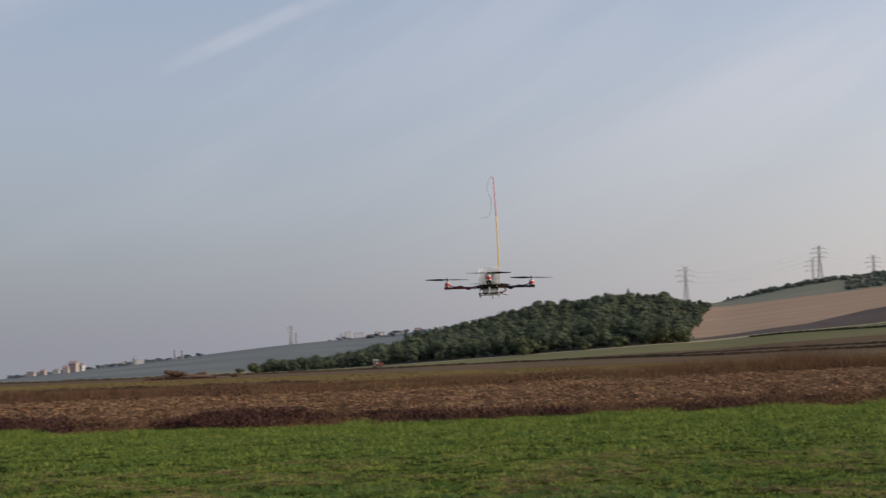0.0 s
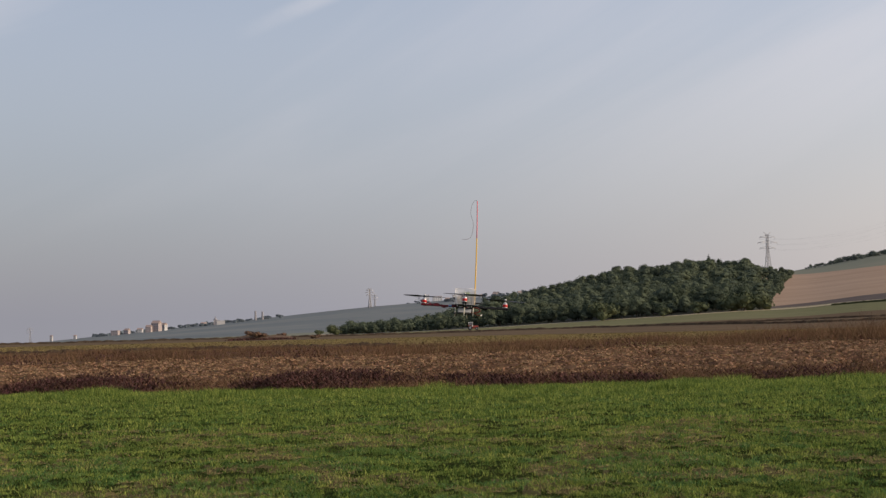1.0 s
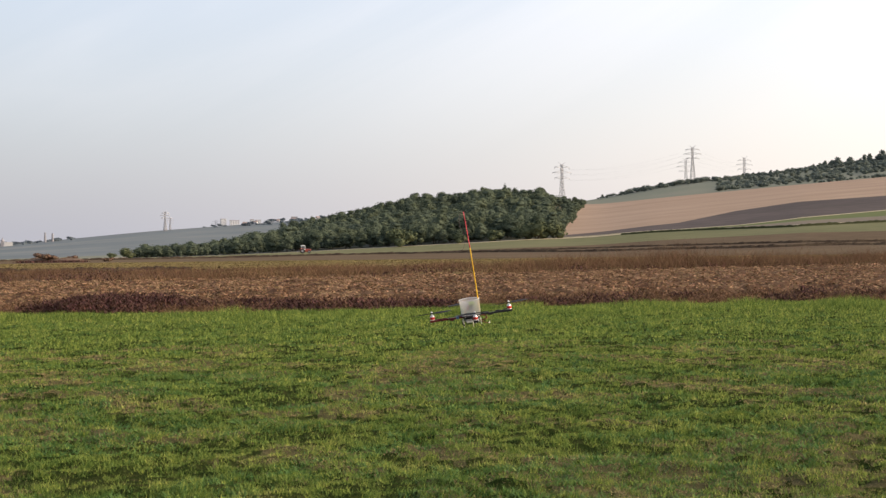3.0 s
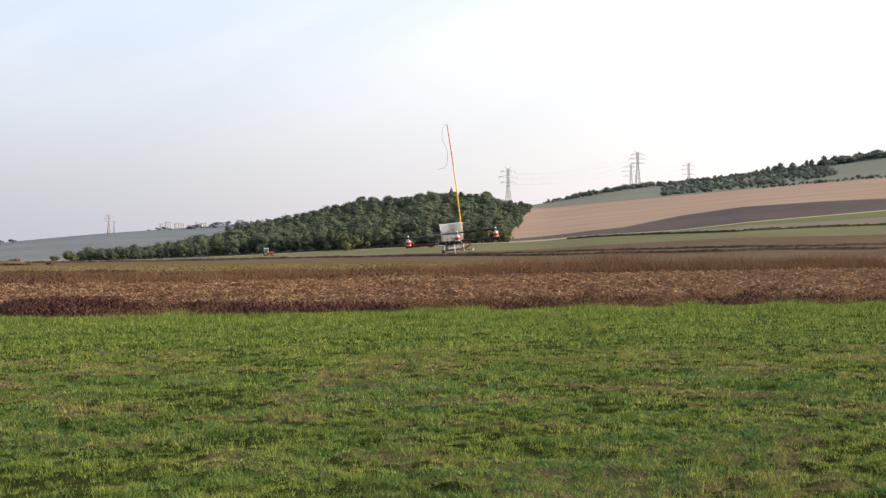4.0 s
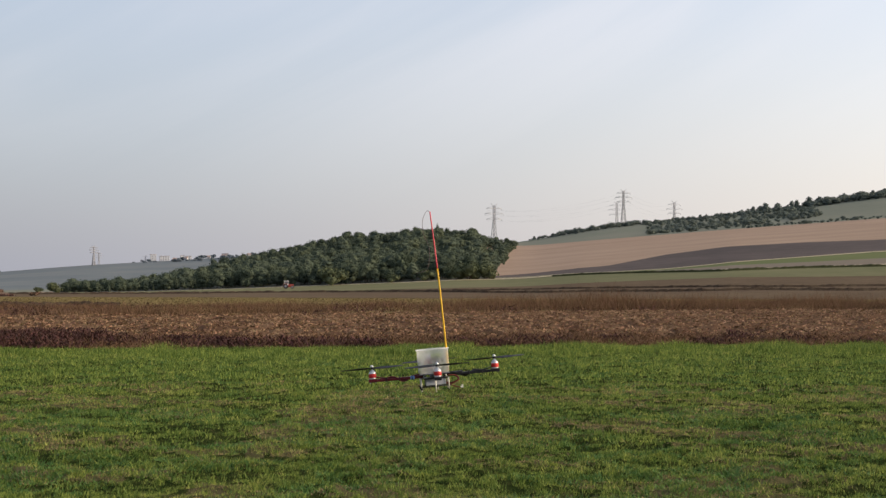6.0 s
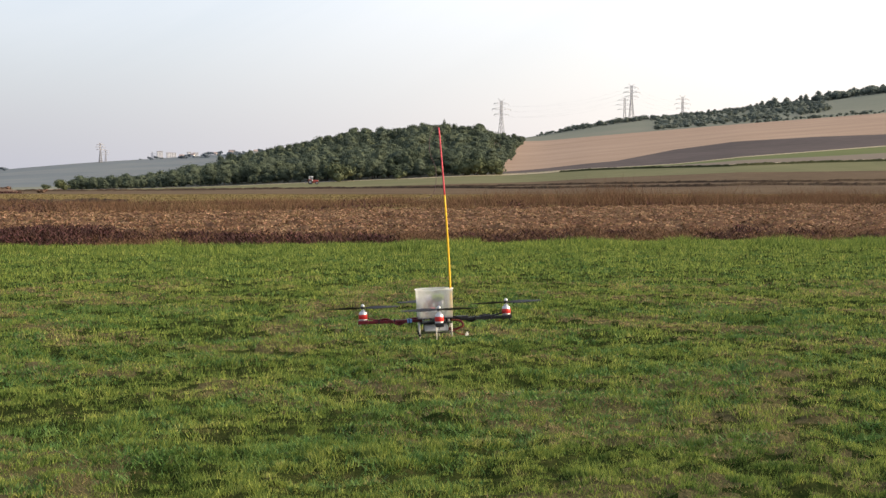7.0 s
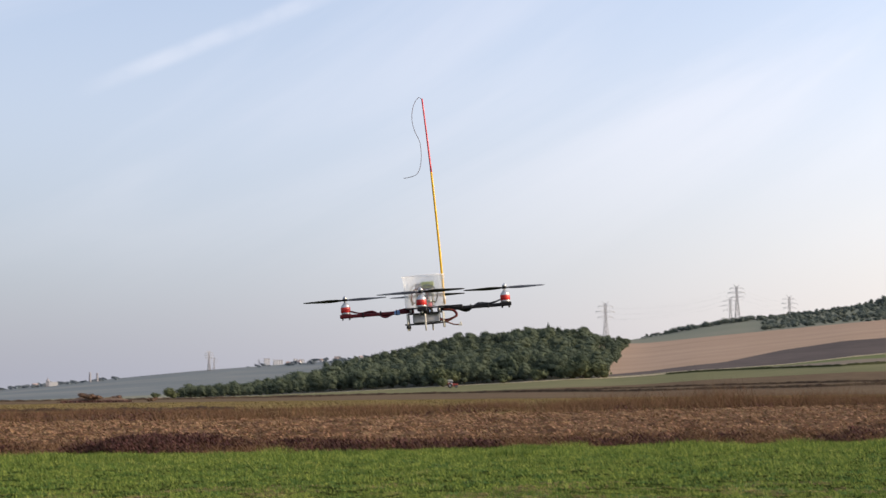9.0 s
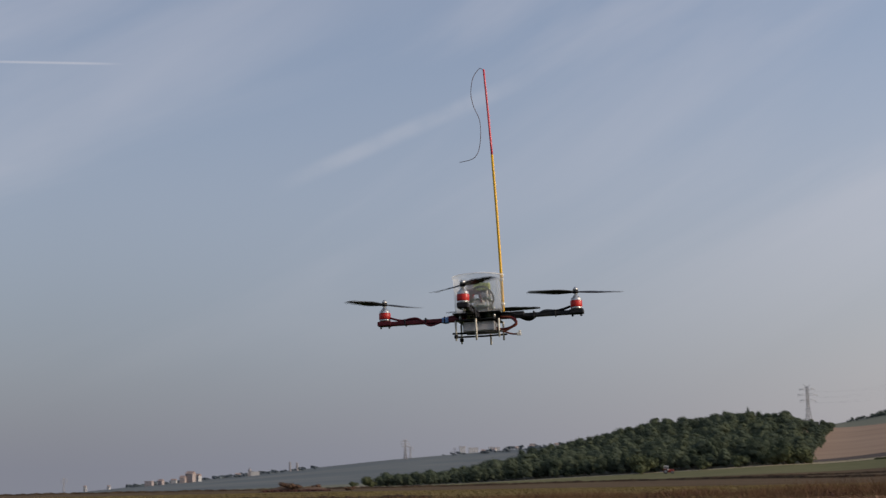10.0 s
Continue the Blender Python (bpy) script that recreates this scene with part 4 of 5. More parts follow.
def pylons():
    tops = []
    for a, d, top, turn, thick in ((-2.55, 1600, 3.50, 0.5, 0.27), (-7.79, 1500, 4.06, 0.15, 0.25), (-7.52, 1800, 3.57, 0.15, 0.2), (-9.82, 1900, 3.58, 0.3, 0.24),
                                   (13.50, 2500, 1.70, 0.6, 0.42), (13.30, 2800, 1.45, 0.6, 0.25), (26.9, 2600, 0.42, 0.6, 0.2), (11.5, 3300, 1.35, 0.6, 0.18)):
        p = spot(a, d)
        h = height_at(top, d) - p.z
        o = pylon_mesh(h, ARMS, thick)
        o.matrix_basis = Matrix.Translation(p) @ Matrix.Rotation(turn, 4, "Z")
        tagged(o, "tall grey steel lattice pylon with three pairs of arms", "pylon", group="power line pylons")
        tops.append((o, h))
    def line(i, j, k, sag, name="power_cable"):
        for sx in (-1, 1):
            ends = []
            for o, h in (tops[i], tops[j]):
                t, l = ARMS[k]
                ends.append(o.matrix_basis @ Vector((sx * h * l, 0, h * (t - 0.035))))
            pts = [ends[0].lerp(ends[1], u) - Vector((0, 0, sag * 4 * u * (1 - u))) for u in np.linspace(0, 1, 17)]
            bm = bmesh.new()
            tube(bm, pts, 0.03, None, 4)
            tagged(part(name, bm, M_CABLE), "thin sagging overhead power cable", "cable", group="power cables")
    for k in range(3):
        line(0, 1, k, 7)
        line(1, 3, k, 5)


pylons()


# ---------------------------------------------------------------- distant buildings
def house(az, d, w, dp, h, floors, cols, mat, pitched, label, turn=0.0, name="house"):
    root = empty(name, Matrix.Translation(spot(az, d) - Vector((0, 0, 0.5))) @ Matrix.Rotation(radians(az) + turn, 4, "Z"))
    bm = bmesh.new()
    box(bm, 0, 0, h / 2, w, dp, h, 0.05)
    part("wall", bm, mat, root)
    bm = bmesh.new()
    if pitched:
        v = [bm.verts.new(c) for c in ((-w * 0.54, -dp * 0.56, h), (w * 0.54, -dp * 0.56, h), (w * 0.54, dp * 0.56, h), (-w * 0.54, dp * 0.56, h), (-w * 0.5, 0, h + dp * 0.38), (w * 0.5, 0, h + dp * 0.38))]
        for f in ((0, 1, 5, 4), (2, 3, 4, 5), (0, 4, 3), (1, 2, 5), (3, 2, 1, 0)):
            bm.faces.new([v[i] for i in f])
    else:
        box(bm, 0, 0, h + 0.3, w + 0.5, dp + 0.5, 0.6, 0.06)
    part("roof", bm, M_ROOF, root)
    for i in range(floors):
        for j in range(cols):
            bm = bmesh.new()
            x, z = (j + 0.5) / cols * w - w / 2, (i + 0.55) / floors * h
            box(bm, x, -dp / 2 - 0.02, z, w / cols * 0.42, 0.16, h / floors * 0.48, 0.03)
            part("window", bm, M_PANE, root)
    return tagged(root, label, "building", group="distant buildings")


def town():
    pale, tan = "distant pale plastered house with a tiled roof", "distant tan apartment block with rows of windows"
    house(22.05, 2350, 13, 12, 14, 4, 3, M_PLASTER, True, tan, -0.5, "apartment_block")
    house(22.35, 2344, 9, 10, 9, 3, 3, M_PLASTER, True, tan, -0.3, "apartment_block")
    house(21.75, 2362, 7, 9, 10, 3, 2, M_PLASTER_PALE, True, tan, -0.6, "apartment_block")
    house(23.65, 2380, 12, 10, 8, 3, 4, M_PLASTER, False, tan, -0.4, "apartment_block")
    house(23.2, 2400, 8, 8, 7, 2, 3, M_PLASTER, True, pale, -0.5)
    house(22.7, 2420, 9, 7, 6, 2, 3, M_PLASTER_PALE, True, pale, -0.3)
    house(25.2, 2400, 4, 5, 6, 2, 2, M_PLASTER_PALE, True, pale, -0.4)
    house(26.1, 2450, 4, 5, 9, 3, 2, M_PLASTER_PALE, True, pale, -0.4)
    house(20.2, 2480, 9, 7, 4, 1, 4, M_PLASTER_PALE, True, pale, 0.2)
    for a, w in ((10.35, 7), (9.9, 6), (9.0, 5), (8.4, 8), (7.4, 7)):
        house(a, 2540, w, 7, R.uniform(2.6, 4.2), 1, 3, M_PLASTER_PALE, True, pale, R.uniform(-0.5, 0.3))
    for a, top, w, mat in ((8.35, 1.42, 14, M_TOWER), (11.2, 1.36, 13, M_BLOCK_HAZY), (10.75, 1.30, 22, M_BLOCK_HAZY), (10.05, 1.33, 9, M_BLOCK_HAZY), (9.8, 1.31, 12, M_BLOCK_HAZY)):
        h = height_at(top, 3300) - spot(a, 3300).z
        house(a, 3300, w, 12, h, max(3, int(h / 3)), 4, mat, False, "hazy grey apartment tower on the horizon", 0.1, "apartment_tower")
    # church with a spire
    p = spot(19.73, 2400)
    h = height_at(0.71, 2400) - p.z
    root = empty("church", Matrix.Translation(p - Vector((0, 0, 0.5))) @ Matrix.Rotation(radians(19.7), 4, "Z"))
    bm = bmesh.new()
    box(bm, 0, 0, h * 0.3, 6, 6, h * 0.6, 0.1)
    part("tower", bm, M_TOWER, root)
    bm = bmesh.new()
    lathe(bm, ((3.6, h * 0.6), (3.0, h * 0.68), (1.0, h * 0.80), (0.7, h * 0.9), (0, h + 0.5)), 8)
    part("spire", bm, M_TOWER, root)
    bm = bmesh.new()
    box(bm, 9, 0, 4, 14, 8, 8, 0.1)
    part("nave", bm, M_PLASTER_PALE, root)
    tagged(root, "distant grey church tower with a pointed spire", "church")
    for a in (18.13, 17.85):
        p = spot(a, 2450)
        h = height_at(0.89 if a > 18 else 0.86, 2450) - p.z
        root = empty("chimney", Matrix.Translation(p - Vector((0, 0, 0.5))))
        bm = bmesh.new()
        lathe(bm, ((2.2, 0), (1.9, h * 0.3), (1.4, h * 0.9), (1.55, h * 0.95), (1.45, h), (1.0, h), (1.0, h - 2), (0, h - 2)), 14)
        part("shaft", bm, M_TOWER, root)
        bm = bmesh.new()
        lathe(bm, ((1.5, h * 0.86), (1.65, h * 0.86), (1.65, h * 0.89), (1.45, h * 0.89)), 14)
        part("collar", bm, M_STEEL, root)
        tagged(root, "tall grey factory chimney on the distant ridge", "chimney", group="factory chimneys")


town()


# ---------------------------------------------------------------- tractor
def wheel(parent, x, y, r, w):
    m = Matrix.Translation((x, y, r)) @ Matrix.Rotation(math.pi / 2, 4, "X")
    hub = empty("wheel", m)
    hub.parent = parent
    bm = bmesh.new()
    lathe(bm, ((r * 0.55, -w / 2), (r * 0.9, -w / 2), (r, -w * 0.35), (r, w * 0.35), (r * 0.9, w / 2), (r * 0.55, w / 2), (r * 0.55, -w / 2)), 22)
    for k in range(16):
        box(bm, 0, 0, 0, 0.10, 0.06, w * 0.9, 0, Matrix.Rotation(2 * math.pi * k / 16, 4, "Z") @ Matrix.Translation((r, 0, 0)))
    part("tyre", bm, M_TYRE, hub)
    bm = bmesh.new()
    lathe(bm, ((0, -w * 0.2), (r * 0.2, -w * 0.22), (r * 0.56, -w * 0.4), (r * 0.56, w * 0.4), (r * 0.2, w * 0.22), (0, w * 0.2)), 18)
    part("rim", bm, M_STEEL, hub)
    return hub


def make_tractor():
    """Drives towards +x."""
    t = tagged(empty("tractor"), "red farm tractor with a white cab driving along a field", "tractor")
    wheels = [wheel(t, -0.9, s * 0.85, 0.85, 0.45) for s in (-1, 1)] + [wheel(t, 1.5, s * 0.8, 0.55, 0.32) for s in (-1, 1)]
    bm = bmesh.new()
    box(bm, 1.05, 0, 1.25, 2.0, 0.85, 0.75, 0.1)
    box(bm, 0.3, 0, 0.75, 3.0, 0.55, 0.5, 0.05)
    part("hood", bm, M_RED, t)
    for s in (-1, 1):
        bm = bmesh.new()
        box(bm, -0.9, s * 0.85, 1.72, 1.5, 0.5, 0.12, 0.04)
        box(bm, -1.6, s * 0.85, 1.45, 0.12, 0.5, 0.5, 0.03)
        part("fender", bm, M_RED, t)
    cab = empty("cab")
    cab.parent = t
    bm = bmesh.new()
    for x in (-1.35, 0.05):
        for y in (-0.7, 0.7):
            box(bm, x, y, 2.1, 0.1, 0.1, 1.3, 0.02)
    box(bm, -0.65, 0, 1.45, 1.5, 1.5, 0.35, 0.05)
    part("cab_frame", bm, M_WHITE, cab)
    bm = bmesh.new()
    box(bm, -0.65, 0, 2.82, 1.7, 1.65, 0.2, 0.07)
    part("cab_roof", bm, M_WHITE, cab)
    for x, y, sx, sy in ((-0.65, -0.71, 1.3, 0.03), (-0.65, 0.71, 1.3, 0.03), (-1.37, 0, 0.03, 1.3), (0.07, 0, 0.03, 1.3)):
        bm = bmesh.new()
        box(bm, x, y, 2.15, sx, sy, 1.0, 0.0)
        part("pane", bm, M_PANE, cab)
    bm = bmesh.new()
    tube(bm, [(1.2, 0.3, 1.6), (1.2, 0.3, 2.5)], 0.05, None, 8)
    part("exhaust", bm, M_BLACK, t)
    bm = bmesh.new()   # implement carried behind
    box(bm, -2.6, 0, 0.9, 0.3, 2.6, 0.18, 0.03)
    box(bm, -2.1, 0, 0.9, 0.9, 0.15, 0.15, 0.02)
    for k in range(6):
        box(bm, -2.7, -1.15 + 0.46 * k, 0.55, 0.12, 0.08, 0.7, 0.02)
    part("cultivator", bm, M_TOWER, t)
    for s in (-1, 1):
        bm = bmesh.new()
        box(bm, 2.07, s * 0.28, 1.35, 0.05, 0.18, 0.14, 0.02)
        part("headlight", bm, M_WHITE, t)
    return t, wheels


TRACTOR, TRACTOR_WHEELS = make_tractor()


# ---------------------------------------------------------------- quadcopter
ARM, BLADE_R = 0.275, 0.143


def make_quad():
    q = tagged(empty("quadcopter"), "black quadcopter with red motors, a clear tub and a tall aerial", "drone")
    # centre plates, with standoffs between
    for z, s, name in ((0.0, 0.135, "centre_plate"), (-0.018, 0.12, "centre_plate")):
        bm = bmesh.new()
        box(bm, 0, 0, z, s, s, 0.003, 0.001)
        part(name, bm, M_BLACK, q)
    for sx in (-1, 1):
        for sy in (-1, 1):
            bm = bmesh.new()
            lathe(bm, ((0, -0.017), (0.004, -0.017), (0.004, 0.0), (0, 0.0)), 8, Matrix.Translation((sx * 0.048, sy * 0.048, 0)))
            part("standoff", bm, M_SILVER, q)
    props = []
    for k, ang in enumerate((180, 0, 270, 90)):       # left, right, towards the pilot, away
        turn = Matrix.Rotation(radians(ang), 4, "Z")
        bm = bmesh.new()
        box(bm, 0.165, 0, -0.009, 0.25, 0.020, 0.012, 0.0025, turn)
        box(bm, ARM, 0, -0.008, 0.040, 0.030, 0.014, 0.003, turn)
        arm = part("arm", bm, M_MAROON if k == 0 else M_BLACK, q, "dark red arm" if k == 0 else "black arm")
        # leads lashed along the arm
        for j in range(3):
            bm = bmesh.new()
            off = (j - 1) * 0.006
            pts = [(0.045, off, 0.002), (0.09, off * 1.6 - 0.004, -0.001 - 0.004 * (j == 1)), (0.14, off + 0.004, -0.016 - 0.003 * j), (0.18, off * 1.5, -0.004 + 0.003 * j), (0.225, off, -0.001), (0.258, off * 0.6, 0.008)]
            tube(bm, [turn @ p for p in spline(pts, 5)], 0.0028, None, 6)
            part("motor_lead", bm, M_MAROON if k == 0 else M_BLACK, arm)
        if k in (0, 3):
            bm = bmesh.new()
            box(bm, 0.098, 0, -0.009, 0.020, 0.023, 0.016, 0.003, turn)
            part("tape_wrap", bm, M_BLUE, arm, "strip of blue tape")
        if k == 1:
            bm = bmesh.new()
            box(bm, 0.105, 0, -0.004, 0.045, 0.026, 0.014, 0.003, turn)
            part("speed_controller", bm, M_BLACK, arm)
        for x in (0.10, 0.155, 0.215):
            bm = bmesh.new()
            box(bm, x, 0, -0.008, 0.004, 0.024, 0.019, 0.0015, turn)
            part("cable_tie", bm, M_BLACK, arm)
        for x in (-0.012, 0.012):
            bm = bmesh.new()
            lathe(bm, ((0, -0.021), (0.003, -0.021), (0.003, -0.014), (0, -0.014)), 8, turn @ Matrix.Translation((ARM + x, 0, 0)))
            part("bolt", bm, M_SILVER if k != 1 else M_BLACK, arm)
        mx = turn @ Vector((ARM, 0, 0))
        at = Matrix.Translation(mx)
        bm = bmesh.new()
        lathe(bm, ((0, -0.001), (0.0140, -0.001), (0.0156, 0.001), (0.0160, 0.0050), (0, 0.0050)), 24, at)
        motor = part("motor", bm, M_SILVER, q)
        bm = bmesh.new()
        lathe(bm, ((0.0148, 0.0052), (0.0164, 0.0055), (0.0168, 0.0065), (0.0168, 0.0215), (0.0164, 0.0225), (0.0148, 0.0228)), 24, at)
        part("motor_can", bm, M_BAND, motor, "red motor can")
        bm = bmesh.new()
        lathe(bm, ((0, 0.0230), (0.0156, 0.0230), (0.0158, 0.0238), (0.0150, 0.0246), (0.0152, 0.0285), (0.0140, 0.0305), (0.0100, 0.0320), (0.0088, 0.0355), (0.0062, 0.0382), (0.0045, 0.0400), (0, 0.0400)), 24, at)
        part("end_bell", bm, M_SILVER, motor)
        bm = bmesh.new()
        lathe(bm, ((0, 0.0402), (0.0032, 0.0402), (0.0032, 0.046), (0, 0.046)), 10, at)
        part("shaft", bm, M_SILVER, motor)
        # propeller: twisted two-blade, with hub and nut; turns about z
        bm = bmesh.new()
        n = 14
        for s in (-1, 1):
            top, low = [], []
            for i in range(n + 1):
                u = i / n
                r = 0.006 + (BLADE_R - 0.006) * u
                c = 0.007 + 0.019 * math.sin(min(1, u * 1.9) * math.pi / 2) * (1 - 0.62 * max(0, u - 0.35) / 0.65)
                if i == n:
                    c *= 0.35
                tw = radians(26 - 17 * u) * (1 if k < 2 else -1)
                for sign, row, dz in ((1, top, 0.0008), (1, low, -0.0008)):
                    a = Vector((s * r, s * c * 0.45, c * 0.45 * math.tan(tw) + dz))
                    b = Vector((s * r, -s * c * 0.55, -c * 0.55 * math.tan(tw) + dz))
                    row.append((bm.verts.new(a), bm.verts.new(b)))
            for i in range(n):
                for row, flip in ((top, False), (low, True)):
                    f = (row[i][0], row[i][1], row[i + 1][1], row[i + 1][0])
                    bm.faces.new(f[::-1] if flip else f)
                bm.faces.new((top[i][0], top[i + 1][0], low[i + 1][0], low[i][0]))
                bm.faces.new((top[i][1], low[i][1], low[i + 1][1], top[i + 1][1]))
        lathe(bm, ((0, -0.004), (0.0075, -0.004), (0.008, 0.0), (0.0075, 0.004), (0, 0.004)), 14)
        prop = part("propeller", bm, M_BLACK, q, "thin black two-blade propeller", Matrix.Translation(mx + Vector((0, 0, 0.0480))))
        bm = bmesh.new()
        lathe(bm, ((0, 0.0041), (0.0072, 0.0041), (0.0075, 0.008), (0.0055, 0.0115), (0.0025, 0.0140), (0, 0.0145)), 14)
        part("spinner", bm, M_SILVER, prop)
        props.append((prop, mx + Vector((0, 0, 0.0480))))
    # open tub of thin milky plastic
    bm = bmesh.new()
    r0, r1, h = 0.0690, 0.0715, 0.108
    lathe(bm, ((0, 0.003), (r0, 0.003), (r1, 0.003 + h), (r1 + 0.0022, 0.003 + h), (r1 + 0.0022, h - 0.001), (r1 + 0.0008, h - 0.001)), 48)
    tub = part("tub", bm, M_CLEAR, q, "clear milky plastic tub, open on top")
    bm = bmesh.new()
    lathe(bm, ((r1 + 0.0024, h - 0.0005), (r1 + 0.0036, h + 0.0005), (r1 + 0.0036, h + 0.0035), (r1 + 0.0012, h + 0.0042), (r1 - 0.0006, h + 0.0036)), 48)
    part("rim", bm, M_CLEAR, tub)
    # electronics in the tub
    stack = empty("electronics")
    stack.parent = q
    stack.scale = (1.22, 1.22, 1.25)
    for z, s, mat in ((0.016, 0.062, M_PCB), (0.034, 0.055, M_PCB), (0.052, 0.048, M_BLACK)):
        bm = bmesh.new()
        box(bm, 0, 0, z, s, s, 0.0022)
        part("circuit_board", bm, mat, stack)
    for sx in (-1, 1):
        for sy in (-1, 1):
            bm = bmesh.new()
            lathe(bm, ((0, 0.004), (0.0025, 0.004), (0.0025, 0.052), (0, 0.052)), 8, Matrix.Translation((sx * 0.023, sy * 0.023, 0)))
            part("spacer", bm, M_BONE, stack)
    for x, y, z, sx, sy, sz, mat in ((0.010, -0.008, 0.062, 0.036, 0.026, 0.018, M_LIME), (-0.016, -0.012, 0.060, 0.016, 0.022, 0.016, M_GREYPART), (-0.012, 0.014, 0.058, 0.022, 0.014, 0.010, M_BLACK),
                                     (0.012, -0.022, 0.042, 0.018, 0.008, 0.012, M_GREYPART), (-0.014, -0.022, 0.041, 0.014, 0.008, 0.010, M_BAND), (0.004, -0.026, 0.024, 0.026, 0.007, 0.012, M_BONE)):
        bm = bmesh.new()
        box(bm, x, y, z, sx, sy, sz, 0.0015)
        part("component", bm, mat, stack)
    loops = (((-0.03, -0.03, 0.012), (-0.036, -0.034, 0.032), (-0.022, -0.036, 0.052), (0.004, -0.032, 0.048), (0.01, -0.03, 0.024)),
             ((0.03, -0.02, 0.012), (0.038, -0.026, 0.036), (0.022, -0.034, 0.058), (-0.006, -0.034, 0.056), (-0.02, -0.03, 0.030)),
             ((-0.036, 0.0, 0.01), (-0.042, -0.01, 0.042), (-0.026, 0.01, 0.066), (0.0, 0.02, 0.062), (0.03, 0.03, 0.03)))
    for pts, mat in zip(loops, (M_MAROON, M_BLACK, M_BONE)):
        bm = bmesh.new()
        tube(bm, spline(pts, 6), 0.0022, None, 6)
        part("wire", bm, mat, stack)
    # battery slung beneath, on a rod frame
    bm = bmesh.new()
    box(bm, 0.002, 0, -0.036, 0.090, 0.088, 0.028, 0.004)
    bat = part("battery", bm, M_BATTERY, q, "white wrapped battery pack")
    for y in (-0.03, 0.03):
        bm = bmesh.new()
        box(bm, 0.002, y, -0.036, 0.093, 0.010, 0.031, 0.004)
        part("strap", bm, M_BLACK, bat)
    for y in (-0.046, 0.046):
        bm = bmesh.new()
        tube(bm, [(-0.072, y, -0.0535), (0.0, y, -0.055), (0.07, y, -0.0535)], 0.0027, None, 8)
        part("cross_rod", bm, M_BLACK, q)
    legs = ((-0.062, -0.046, 0.074, M_BONE), (0.060, -0.046, 0.070, M_BONE), (-0.062, 0.046, 0.074, M_BONE), (0.060, 0.046, 0.070, M_BONE), (0.0, -0.075, 0.078, M_BONE), (0.018, 0.075, 0.078, M_BONE))
    for x, y, l, mat in legs:
        bm = bmesh.new()
        tube(bm, [(x, y, -0.018), (x, y, -l)], 0.0030, 0.0026, 8)
        leg = part("leg", bm, mat, q, "thin pale leg")
        if x > -0.05:
            continue
        bm = bmesh.new()
        lathe(bm, ((0, -0.006), (0.0055, -0.005), (0.006, 0.002), (0.004, 0.005), (0, 0.005)), 10, Matrix.Translation((x, y, -l + 0.012)))
        part("foot", bm, M_BLACK, leg, "black rubber foot")
    # supply cable looping out, and the plug that dangles
    for j in range(2):
        bm = bmesh.new()
        tube(bm, spline(((0.036, 0.0 + 0.006 * j, -0.036), (0.066, -0.014, -0.046 - 0.004 * j), (0.095, -0.02, -0.040), (0.106, -0.02, -0.028 - 0.004 * j), (0.092, -0.016, -0.015), (0.060, -0.01, -0.011)), 7), 0.0038, None, 8)
        part("supply_cable", bm, M_ORANGE if j else M_MAROON, q)
    bm = bmesh.new()
    tube(bm, spline(((0.05, -0.02, -0.044), (0.075, -0.04, -0.056), (0.095, -0.05, -0.064), (0.112, -0.052, -0.066)), 6), 0.0024, None, 6)
    lead = part("balance_lead", bm, M_ORANGE, q)
    bm = bmesh.new()
    box(bm, 0.116, -0.052, -0.066, 0.012, 0.008, 0.008, 0.0012)
    box(bm, 0.118, -0.052, -0.060, 0.006, 0.007, 0.008, 0.001)
    part("plug", bm, M_BONE, lead, "small white plug")
    # aerial: yellow tube, red upper part, and the wire that hangs from its tip
    aerial = empty("aerial")
    aerial.parent = q
    def stem(u):
        return Vector((0.0655 - 0.004 * u - 0.018 * u * u, 0.02, 0.008 + 0.718 * u))
    bm = bmesh.new()
    tube(bm, [stem(u) for u in np.linspace(0, 0.64, 12)], 0.0042, 0.0038, 10)
    part("lower_tube", bm, M_YELLOW, aerial, "yellow tube")
    bm = bmesh.new()
    tube(bm, [stem(u) for u in np.linspace(0.635, 1.0, 10)], 0.0033, 0.0028, 10)
    part("upper_tube", bm, M_REDTUBE, aerial, "red tube")
    for z in (0.03, 0.10):
        bm = bmesh.new()
        lathe(bm, ((0.0048, -0.004), (0.0062, -0.003), (0.0062, 0.003), (0.0048, 0.004)), 12, Matrix.Translation(stem((z - 0.008) / 0.718)))
        part("clamp", bm, M_BONE, aerial)
    e = stem(1.0)
    bm = bmesh.new()
    pts = [e + Vector(v) for v in ((0, 0, -0.004), (-0.012, 0, 0.004), (-0.032, -0.004, -0.024), (-0.040, -0.006, -0.070), (-0.034, -0.006, -0.110), (-0.018, -0.004, -0.158), (-0.021, 0.0, -0.222), (-0.040, 0.003, -0.262), (-0.086, 0.005, -0.272))]
    tube(bm, spline(pts, 7), 0.0010, None, 5)
    part("hanging_wire", bm, M_WIRE_GREY, aerial, "thin dark wire hanging from the tip")
    return q, props


QUAD, PROPS = make_quad()

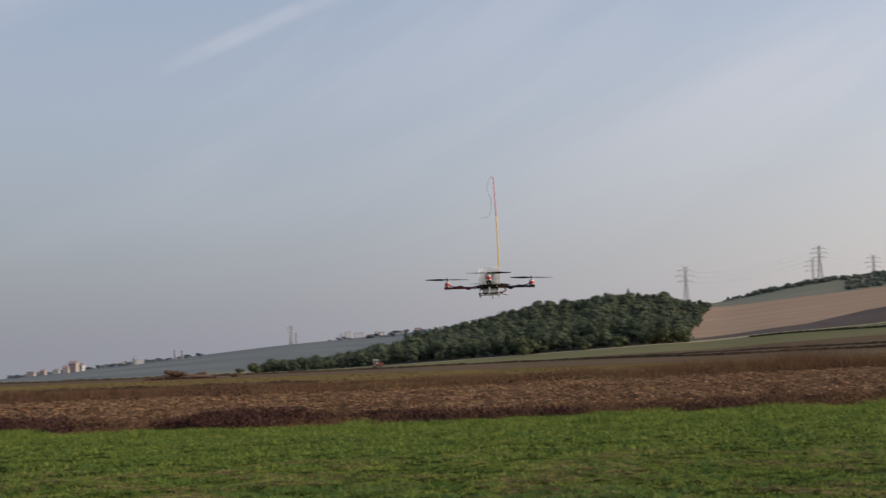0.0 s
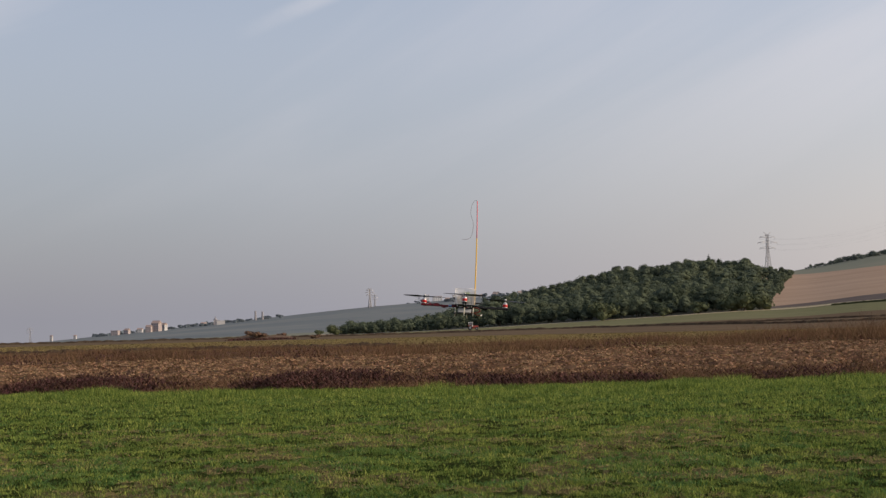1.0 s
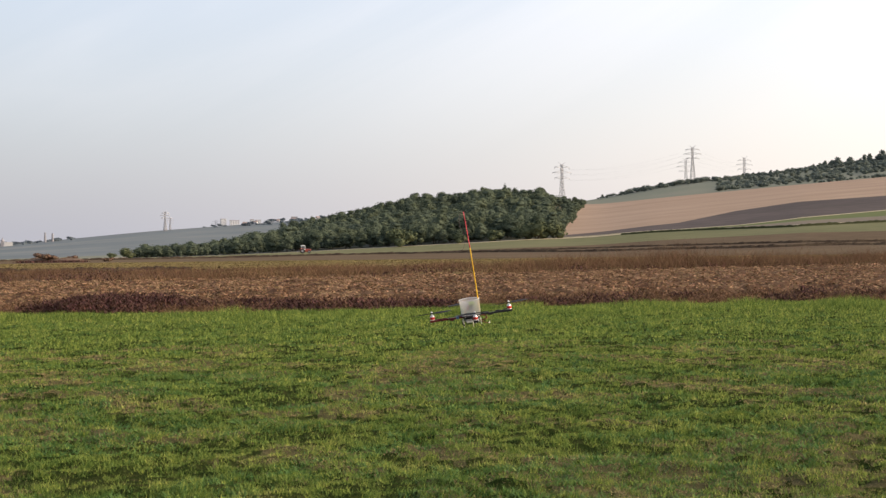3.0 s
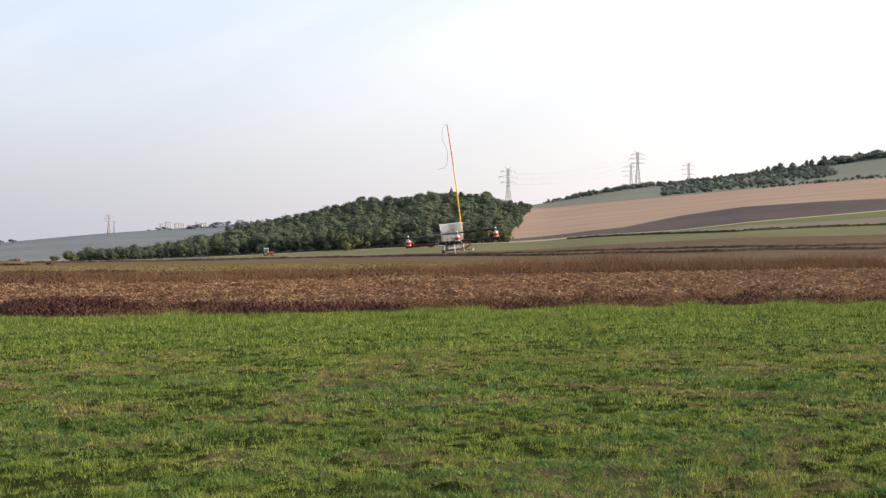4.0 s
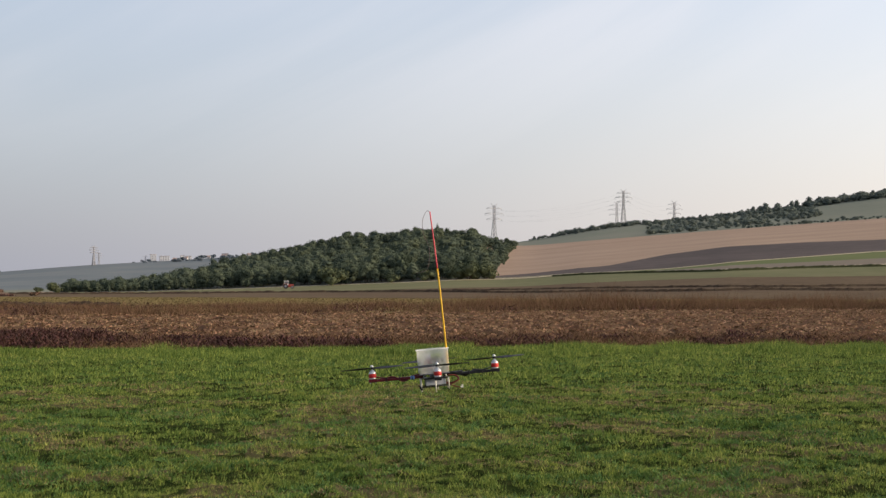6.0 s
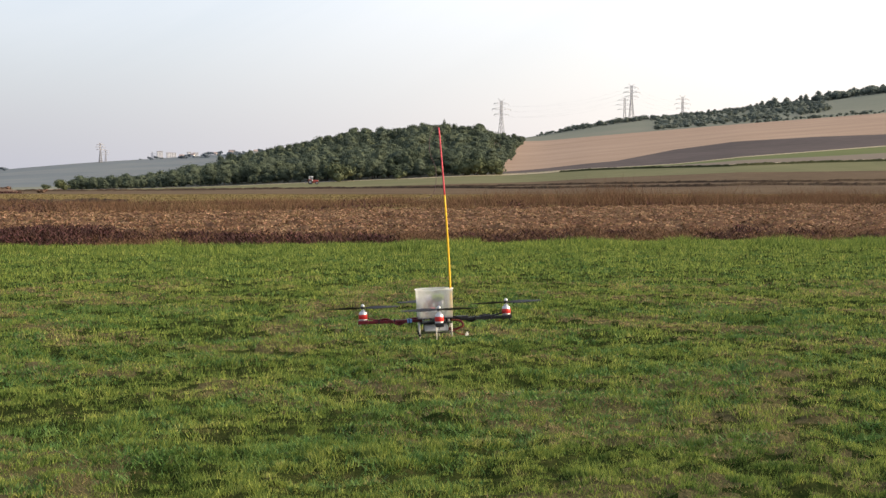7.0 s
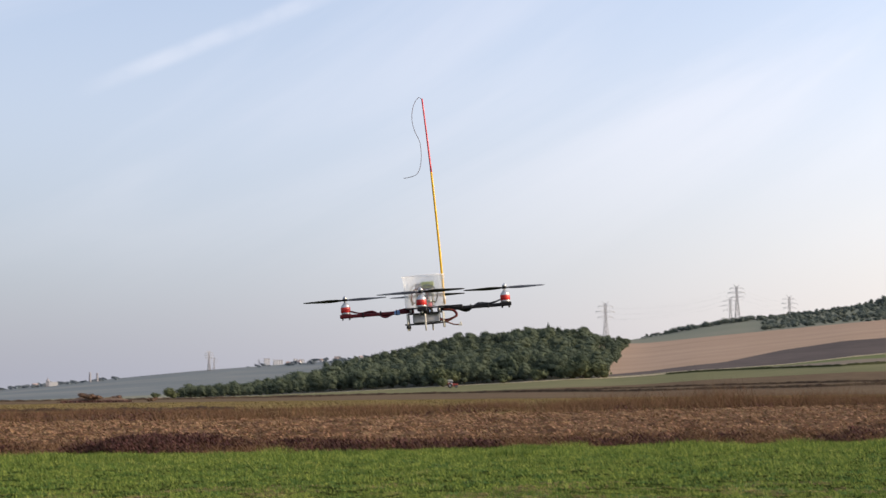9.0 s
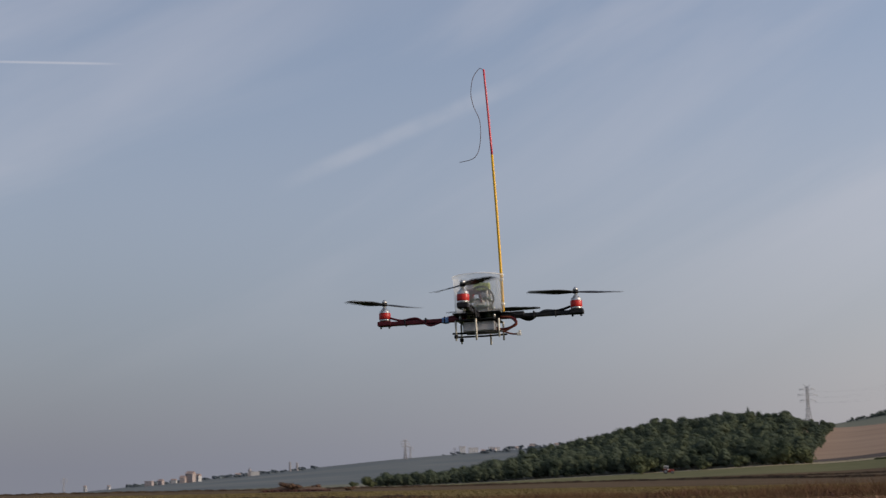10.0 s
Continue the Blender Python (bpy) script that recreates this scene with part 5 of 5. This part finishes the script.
QUAD_ROWS = (  # seconds, place, tilt
    (0, -0.857, 9.123, 2.182, -4.3, 0.6, 4.6), (0.2, -1.045, 9.179, 2.116, -3.0, 1.4, 5.1), (0.5, -1.366, 9.347, 2.003, -3.9, 1.2, 5.2),
    (0.7, -1.461, 9.349, 1.958, -3.7, -0.1, 7.2), (1, -1.599, 9.405, 1.848, -4.3, 4.9, 9.4), (1.2, -1.605, 9.502, 1.791, -3.2, 5.2, 7.9),
    (1.5, -1.471, 9.700, 1.664, -1.3, 2.2, 6.4), (1.7, -1.348, 9.863, 1.596, -0.1, 0.3, 6.0), (2, -1.068, 10.146, 1.466, 1.4, -1.5, 4.7),
    (2.2, -0.899, 10.133, 1.390, 2.6, -1.6, 5.5), (2.5, -0.581, 10.138, 1.271, 4.6, -4.9, 6.7), (2.7, -0.430, 10.046, 1.236, 4.8, -6.3, 6.8),
    (3, -0.210, 9.913, 1.241, 5.4, -7.4, 7.0), (3.2, -0.139, 9.695, 1.302, 4.6, -6.5, 7.5), (4.3, 0.082, 8.402, 1.897, -0.2, -5.4, 5.5),
    (4.5, 0.099, 8.163, 1.931, 0.2, -6.0, 5.2), (4.7, 0.106, 7.932, 1.937, 0.1, -5.7, 5.1), (5, 0.099, 7.584, 1.837, 1.3, -5.1, 4.6),
    (5.2, 0.089, 7.315, 1.743, 0.5, -5.5, 3.5), (6.3, -0.015, 5.954, 1.192, -0.7, -4.8, 3.4), (6.5, -0.032, 5.741, 1.136, -0.1, -4.5, 4.3),
    (6.7, -0.051, 5.573, 1.125, -1.5, 1.0, 3.7), (7, -0.015, 5.369, 1.193, -1.3, -2.0, 3.6), (7.2, 0.020, 5.240, 1.266, -2.6, -4.2, 2.8),
    (7.5, 0.069, 5.160, 1.461, -3.3, -6.3, 2.9), (7.7, 0.068, 5.100, 1.581, -3.7, -6.5, 1.7), (8, 0.029, 5.115, 1.768, 1.3, -7.2, 3.0),
    (8.2, -0.015, 5.038, 1.828, 1.7, -7.7, 2.7), (8.5, -0.149, 4.981, 1.906, 3.0, -6.6, 3.1), (8.7, -0.237, 4.890, 1.928, 2.1, -4.2, 2.5),
    (9, -0.400, 4.806, 1.982, 2.5, -3.7, 2.1), (9.2, -0.458, 4.624, 2.000, 2.2, -3.8, 2.2), (9.5, -0.582, 4.430, 2.056, 5.1, -3.5, 1.7),
    (9.7, -0.630, 4.224, 2.073, 3.5, -3.0, 1.8), (10, -0.713, 3.896, 2.162, -0.4, -1.5, 1.5))
SPIN = 60.0     # degrees that a propeller turns in a thirtieth of a second
PHASE = (6, 12, 4, 20)


def motions():
    walk(QUAD, [(r[0], pose(*r[1:])) for r in QUAD_ROWS])
    for k, (prop, at) in enumerate(PROPS):
        way, faster = (1 if k < 2 else -1), (5.5 if k in (0, 2) else 1.5)
        walk(prop, [(i / 30, pose(*at, 0, 0, PHASE[k] + way * (SPIN * i + faster * max(0, i - 291)))) for i in range(301)])
    d, rows = 520.0, []
    for i in range(0, 41):
        t = i * 0.25
        az = 10.05 - 0.705 * t
        p = spot(az, d)
        rows.append((t, Matrix.Translation(p) @ Matrix.Rotation(radians(az), 4, "Z")))
    walk(TRACTOR, rows)
    speed = d * radians(0.705)
    for wh, r in zip(TRACTOR_WHEELS, (0.85, 0.85, 0.55, 0.55)):
        p = wh.matrix_basis.translation.copy()
        step = 0.1
        walk(wh, [(i * step, Matrix.Translation(p) @ Matrix.Rotation(speed * i * step / r, 4, "Y") @ Matrix.Rotation(math.pi / 2, 4, "X")) for i in range(101)])


motions()
